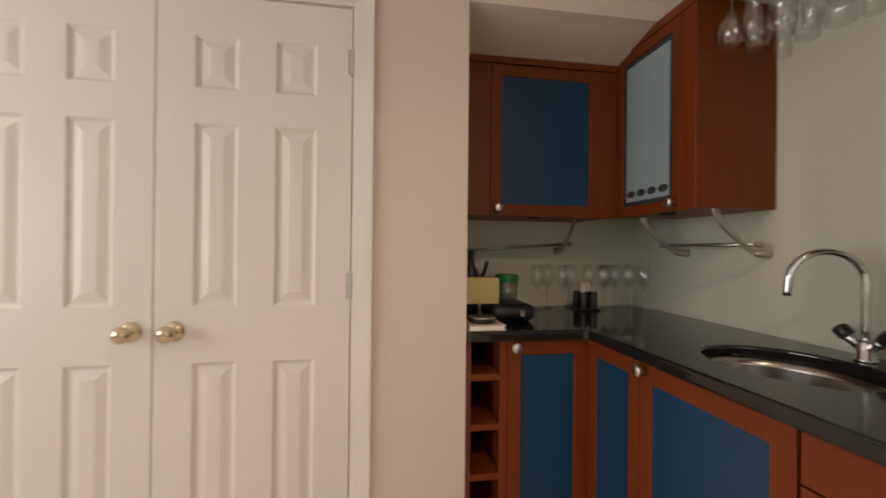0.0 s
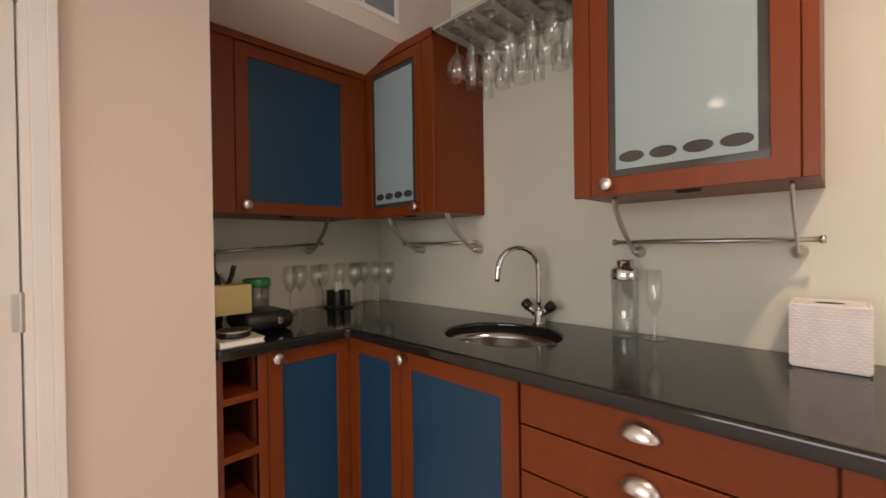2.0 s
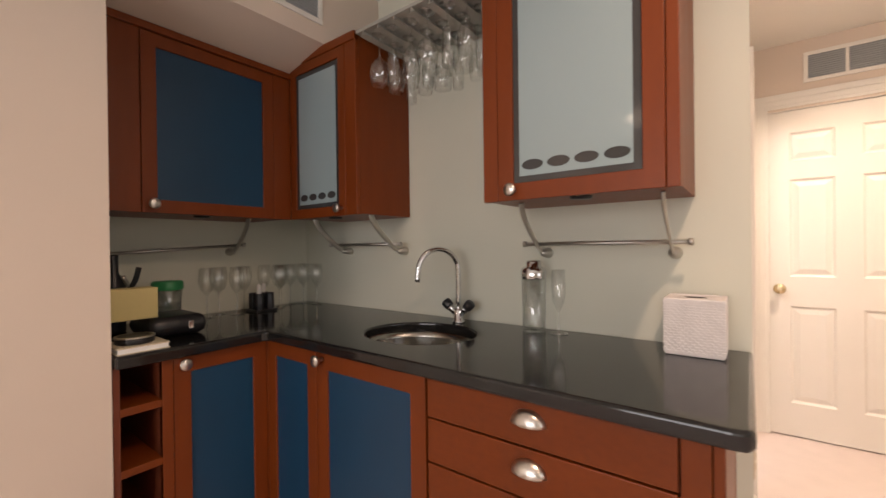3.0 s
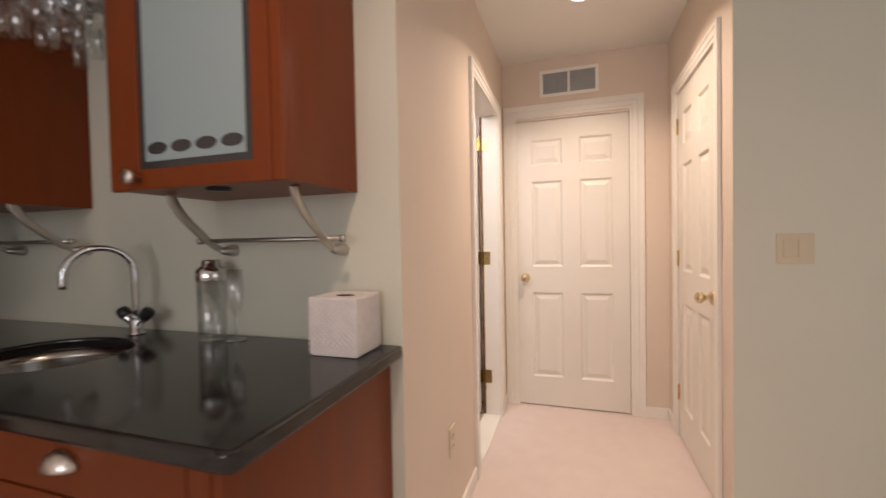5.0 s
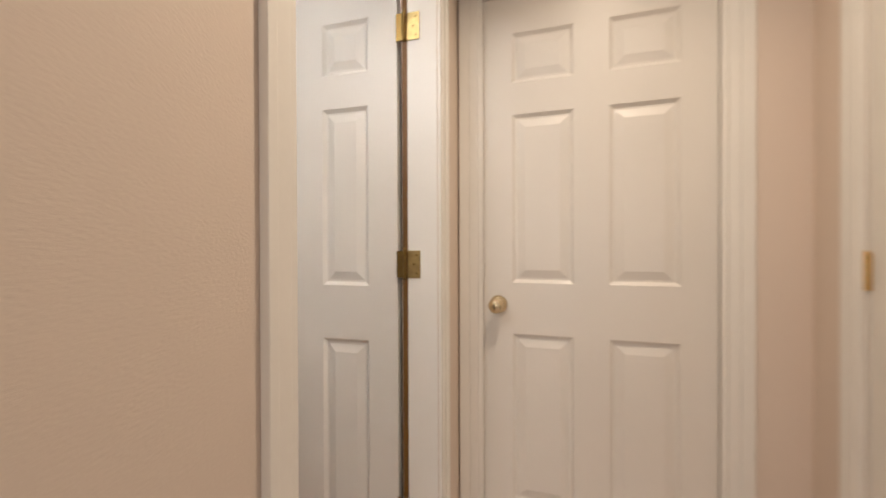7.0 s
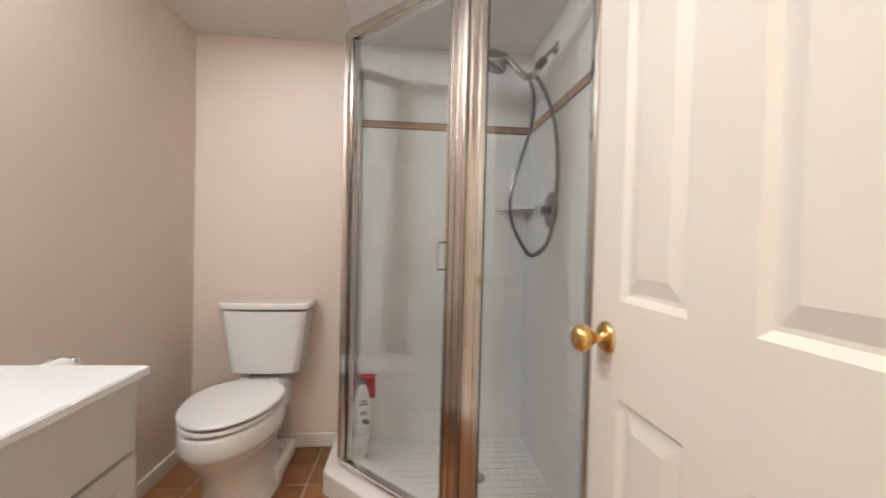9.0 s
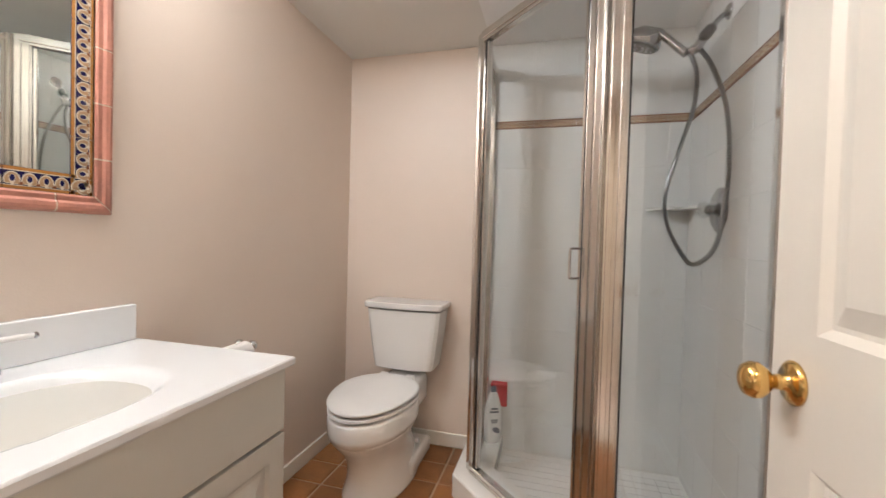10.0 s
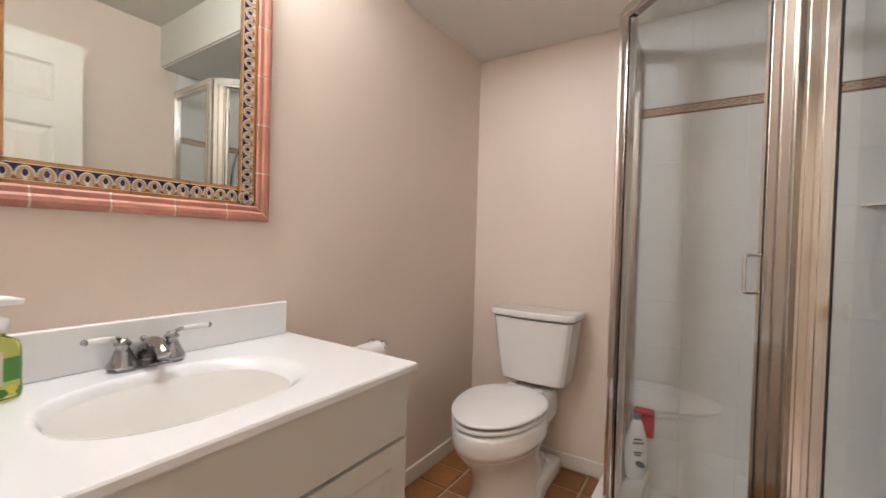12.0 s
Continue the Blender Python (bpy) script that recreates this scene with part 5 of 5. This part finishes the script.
# black strips paint in the posts' dark gaps and reflections
for gx, gy, ga in ((C[0] + 0.0625, C[1], 0), (C[0] - 0.046, C[1] + 0.047, -44.6), (B[0] + 0.036, B[1] - 0.033, -44.6)):
    bm = boxes((-0.0014, 0.0014, -0.016, 0.016, 0.14, ftop - 0.046))
    bm.transform(Matrix.Translation((gx, gy, 0)) @ pose(0, 0, 0, 0, 0, ga))
    part("dark_edge_strip", bm, M_BLACK, enc, "dark strip beside a post, gap and reflection put into colour")
# the swinging door's own thin stiles and its pull
u = (Vector((*C, 0)) - Vector((*B, 0))).normalized()
nrm = Vector((u.y, -u.x, 0))
ang = math.degrees(math.atan2(u.y, u.x))
for dist in (0.052, 0.585):
    p = Vector((*B, 0)) + u * dist
    bm = boxes((-0.009, 0.009, -0.012, 0.012, 0.145, ftop - 0.052))
    bm.transform(Matrix.Translation(p) @ pose(0, 0, 0, 0, 0, ang))
    part("door_stile", bm, M_ALU, enc, bevel=0.002)
p = Vector((*B, 0)) + u * 0.575
o = Vector((p.x, p.y, 0)) + nrm * -0.0
out = Vector((-0.7, -0.714, 0))
part("door_pull", tube(glide([o + out * 0.010 + Vector((0, 0, 1.018)), o + out * 0.042 + Vector((0, 0, 1.019)), o + out * 0.047 + Vector((0, 0, 1.03)), o + out * 0.047 + Vector((0, 0, 1.10)), o + out * 0.042 + Vector((0, 0, 1.111)), o + out * 0.010 + Vector((0, 0, 1.112))], 4), 0.0042, 10), M_CHROME, enc, "chrome pull handle", smooth=True)

# shower fittings
sx = 1.872
arm = thing("shower_set", sx, 1.79, 2.0, "chrome hand shower on a wall arm with hose", "shower")
part("flange", lathe([(0, 0), (0.030, 0), (0.028, 0.006), (0.014, 0.014), (0, 0.015)], 24, Matrix.Translation((sx, 1.790, 2.003)) @ pose(0, 0, 0, 0, -90)), M_DARKCHROME, arm, smooth=True)
part("arm", tube(glide([(sx, 1.790, 2.003), (1.845, 1.787, 1.985), (1.805, 1.780, 1.935), (1.775, 1.775, 1.895)], 5), 0.010, 12), M_DARKCHROME, arm, smooth=True)
part("swivel", tube([(1.812, 1.782, 1.945), (1.785, 1.777, 1.910)], 0.020, 14), M_BLACK, arm, "black swivel collar", smooth=True)
part("holder", tube([(1.785, 1.777, 1.905), (1.762, 1.772, 1.868), (1.735, 1.768, 1.855)], [0.016, 0.019, 0.017], 14), M_DARKCHROME, arm, smooth=True)
wand = part("wand", tube(glide([(1.728, 1.768, 1.850), (1.690, 1.782, 1.895), (1.650, 1.803, 1.945), (1.615, 1.818, 1.965)], 5), [0.016] * 5 + [0.015] * 6 + [0.021] * 5, 16), M_DARKCHROME, arm, smooth=True)
head_m = Matrix.Translation((1.597, 1.828, 1.963)) @ Euler((radians(14), radians(16), radians(20))).to_matrix().to_4x4() @ Matrix.Scale(1.3, 4)
part("spray_head", lathe([(0, 0.020), (0.024, 0.018), (0.046, 0.0), (0.053, -0.018), (0.053, -0.034), (0.047, -0.037), (0, -0.037)], 28, head_m), M_DARKCHROME, wand, smooth=True)
part("spray_face", lathe([(0, -0.0375), (0.045, -0.0375), (0.044, -0.040), (0, -0.040)], 24, head_m), M_BLACK, wand, "dark rubber spray face")
for i in range(14):
    a, rr_ = 2.4 * i, 0.034 * math.sqrt((i + 0.5) / 14)
    part("nozzle", lathe([(0.004, -0.040), (0.0025, -0.0425), (0, -0.0425)], 8, head_m @ Matrix.Translation((rr_ * math.cos(a), rr_ * math.sin(a), 0))), M_VENT, wand)
hose = glide([(1.742, 1.768, 1.850), (1.768, 1.775, 1.770), (1.768, 1.805, 1.650), (1.742, 1.900, 1.490), (1.728, 1.995, 1.340), (1.738, 1.985, 1.220), (1.775, 1.930, 1.110), (1.808, 1.868, 1.058), (1.848, 1.778, 1.120), (1.856, 1.722, 1.260), (1.860, 1.704, 1.450), (1.846, 1.716, 1.640), (1.808, 1.748, 1.790), (1.772, 1.772, 1.868)], 38)
part("hose", tube(hose, 0.0095, 12, ribs=True), M_HOSE, arm, "ribbed steel hose")

valve = thing("shower_valve", sx, 1.81, 1.27, "round chrome shower valve with clear knob", "valve")
vm = Matrix.Translation((sx, 1.808, 1.270)) @ pose(0, 0, 0, 0, -90)
part("plate", lathe([(0, 0), (0.085, 0), (0.084, 0.004), (0.070, 0.012), (0.040, 0.018), (0, 0.019)], 36, vm), M_DARKCHROME, valve, smooth=True)
part("stem", lathe([(0.018, 0.018), (0.017, 0.045), (0, 0.046)], 20, vm), M_DARKCHROME, valve, smooth=True)
part("knob", lathe([(0, 0.034), (0.026, 0.036), (0.034, 0.046), (0.032, 0.062), (0.020, 0.072), (0, 0.073)], 8, vm), M_GLASS, valve, "clear faceted knob")
shelf = thing("corner_shelf", 1.8, 2.1, 1.30, "white ceramic corner shelf in the shower", "shelf")
cs = [(1.878, 2.188), (1.690, 2.188)] + [(1.878 - 0.188 * math.cos(a) ** 1.5, 2.188 - 0.188 * math.sin(a) ** 1.5) for a in (math.pi / 2 * i / 10 for i in range(1, 10))] + [(1.878, 2.000)]
part("shelf", prism(cs, 1.292, 1.306), M_CERAMIC, shelf, bevel=0.003)

lotion = thing("lotion_bottle", 1.0, 2.11, 0.115, "white lotion bottle with dark printed label", "bottle")
bmx = Matrix.Translation((1.003, 2.085, 0.1135)) @ pose(0, 0, 0, 0, 0, 25) @ Matrix.Diagonal((1.12, 0.65, 1.08, 1))
part("bottle", lathe([(0, 0), (0.030, 0), (0.034, 0.006), (0.040, 0.06), (0.041, 0.11), (0.036, 0.17), (0.024, 0.215), (0.013, 0.238), (0, 0.240)], 28, bmx), M_WPLASTIC, lotion, smooth=True)
part("cap", lathe([(0.013, 0.236), (0.0125, 0.262), (0, 0.264)], 18, bmx), M_INK, lotion, "dark blue cap", smooth=True)
for k, (z, w) in enumerate(((0.165, 0.014), (0.150, 0.020), (0.112, 0.016), (0.102, 0.012))):
    b2 = boxes((-w, w, -0.0418, -0.034, z - 0.003, z + 0.003))
    b2.transform(bmx)
    part("print_bar", b2, M_INK, lotion, "dark print bar")
part("leaf_print", lathe([(0, 0), (0.022, 0), (0.020, 0.001), (0, 0.001)], 16, bmx @ Matrix.Translation((0.010, -0.0395, 0.065)) @ pose(0, 0, 0, 90, 30, 0) @ Matrix.Diagonal((0.9, 0.55, 1, 1))), M_INK, lotion, "dark leaf print")
hook = thing("bottle_holder", 1.02, 2.17, 0.3, "red plastic holder stuck to the shower tiles", "holder")
part("plate", soft_box(0.980, 1.062, 2.164, 2.1805, 0.265, 0.395, 0.006), M_RED, hook)
part("lip", soft_box(0.980, 1.062, 2.128, 2.166, 0.378, 0.395, 0.005), M_RED, hook)

# ---- shower tiles, border tiles, floor tiles ----
tb_back = structure("shower_tile_bed", boxes((0.93, 1.8795, 2.183, 2.1885, 0.03, 2.147), (1.8735, 1.8795, 1.352, 2.183, 0.03, 2.147)), M_WGROUT, "pale grout bed of the shower walls")
P = 0.2055


def tile_mesh(w, h, mat):
    bm = bmesh.new()
    e, t = 0.0010, 0.0014
    a = [bm.verts.new(p) for p in ((0, 0, 0), (w, 0, 0), (w, 0, h), (0, 0, h))]
    b = [bm.verts.new(p) for p in ((e, -t, e), (w - e, -t, e), (w - e, -t, h - e), (e, -t, h - e))]
    for i in range(4):
        bm.faces.new((a[i], a[(i + 1) % 4], b[(i + 1) % 4], b[i]))
    bm.faces.new(b)
    me = bpy.data.meshes.new("tile")
    bm.to_mesh(me)
    bm.free()
    me.materials.append(mat)
    return me


SHARED = {}


def wall_tile(m, w, h):
    key = (round(w, 4), round(h, 4))
    if key not in SHARED:
        SHARED[key] = tile_mesh(w, h, M_WTILE)
    ob = new("tile", SHARED[key])
    ob.parent = tb_back
    ob.matrix_basis = m
    return ob


rows_z = [0.040] + [1.710 - P * k for k in range(7, -1, -1)]
bands = [(rows_z[i], rows_z[i + 1]) for i in range(len(rows_z) - 1)] + [(1.752, 1.957), (1.957, 2.147)]
for z0, z1 in bands:
    x = 0.950
    while x < 1.87:
        w = min(P, 1.873 - x)
        wall_tile(pose(x, 2.183, z0), w - 0.0012, z1 - z0 - 0.0012)
        x += P
    y = 2.178
    while y > 1.36:
        w = min(P, y - 1.353)
        wall_tile(pose(1.8735, y, z0, 0, 0, -90), w - 0.0012, z1 - z0 - 0.0012)
        y -= P


def border(m, length):
    bm = motif_tile(length, 0.039, 6)
    bm.transform(m @ pose(0, 0, 0, 90))
    part("border_tile", bm, [M_CLAY, M_CREAM, M_TAUPE, M_CLAY, M_OCHRE], tb_back)


x = 0.950
while x < 1.86:
    w = min(P, 1.872 - x)
    border(pose(x, 2.184, 1.711), w - 0.002)
    x += P
y = 2.176
while y > 1.37:
    w = min(P, y - 1.354)
    border(pose(1.8745, y, 1.711, 0, 0, -90), w - 0.002)
    y -= P

TF = 0.168
bm = bmesh.new()
e = 0.004
a = [bm.verts.new(p) for p in ((0, 0, -0.006), (TF - 0.009, 0, -0.006), (TF - 0.009, TF - 0.009, -0.006), (0, TF - 0.009, -0.006))]
b = [bm.verts.new(p) for p in ((e, e, 0), (TF - 0.009 - e, e, 0), (TF - 0.009 - e, TF - 0.009 - e, 0), (e, TF - 0.009 - e, 0))]
for i in range(4):
    bm.faces.new((a[i], a[(i + 1) % 4], b[(i + 1) % 4], b[i]))
bm.faces.new(b)
floor_me = bpy.data.meshes.new("floor_tile")
bm.to_mesh(floor_me)
bm.free()
floor_me.materials.append(M_TERRA)
for i in range(11):
    for j in range(13):
        x, y = 0.118 + i * TF, 2.186 - (j + 1) * TF
        if y < 0.06 or x > 1.80:
            continue
        ob = new("tile", floor_me)
        ob.parent = floor_bath
        ob.matrix_basis = pose(x, y, random.uniform(-0.0006, 0.0004), random.uniform(-0.2, 0.2), random.uniform(-0.2, 0.2), 0)

# small mosaic on the shower floor
bm = bmesh.new()
x = 1.06
while x < 1.86:
    y = 1.47
    while y < 2.17:
        if (x - 1.06) + (y - 1.47) > 0.40:
            box(bm, x, x + 0.046, y, y + 0.046, 0.0355, 0.039)
        y += 0.05
    x += 0.05
tagged(part("mosaic", bm, M_WTILE, tray), kind="stuff")
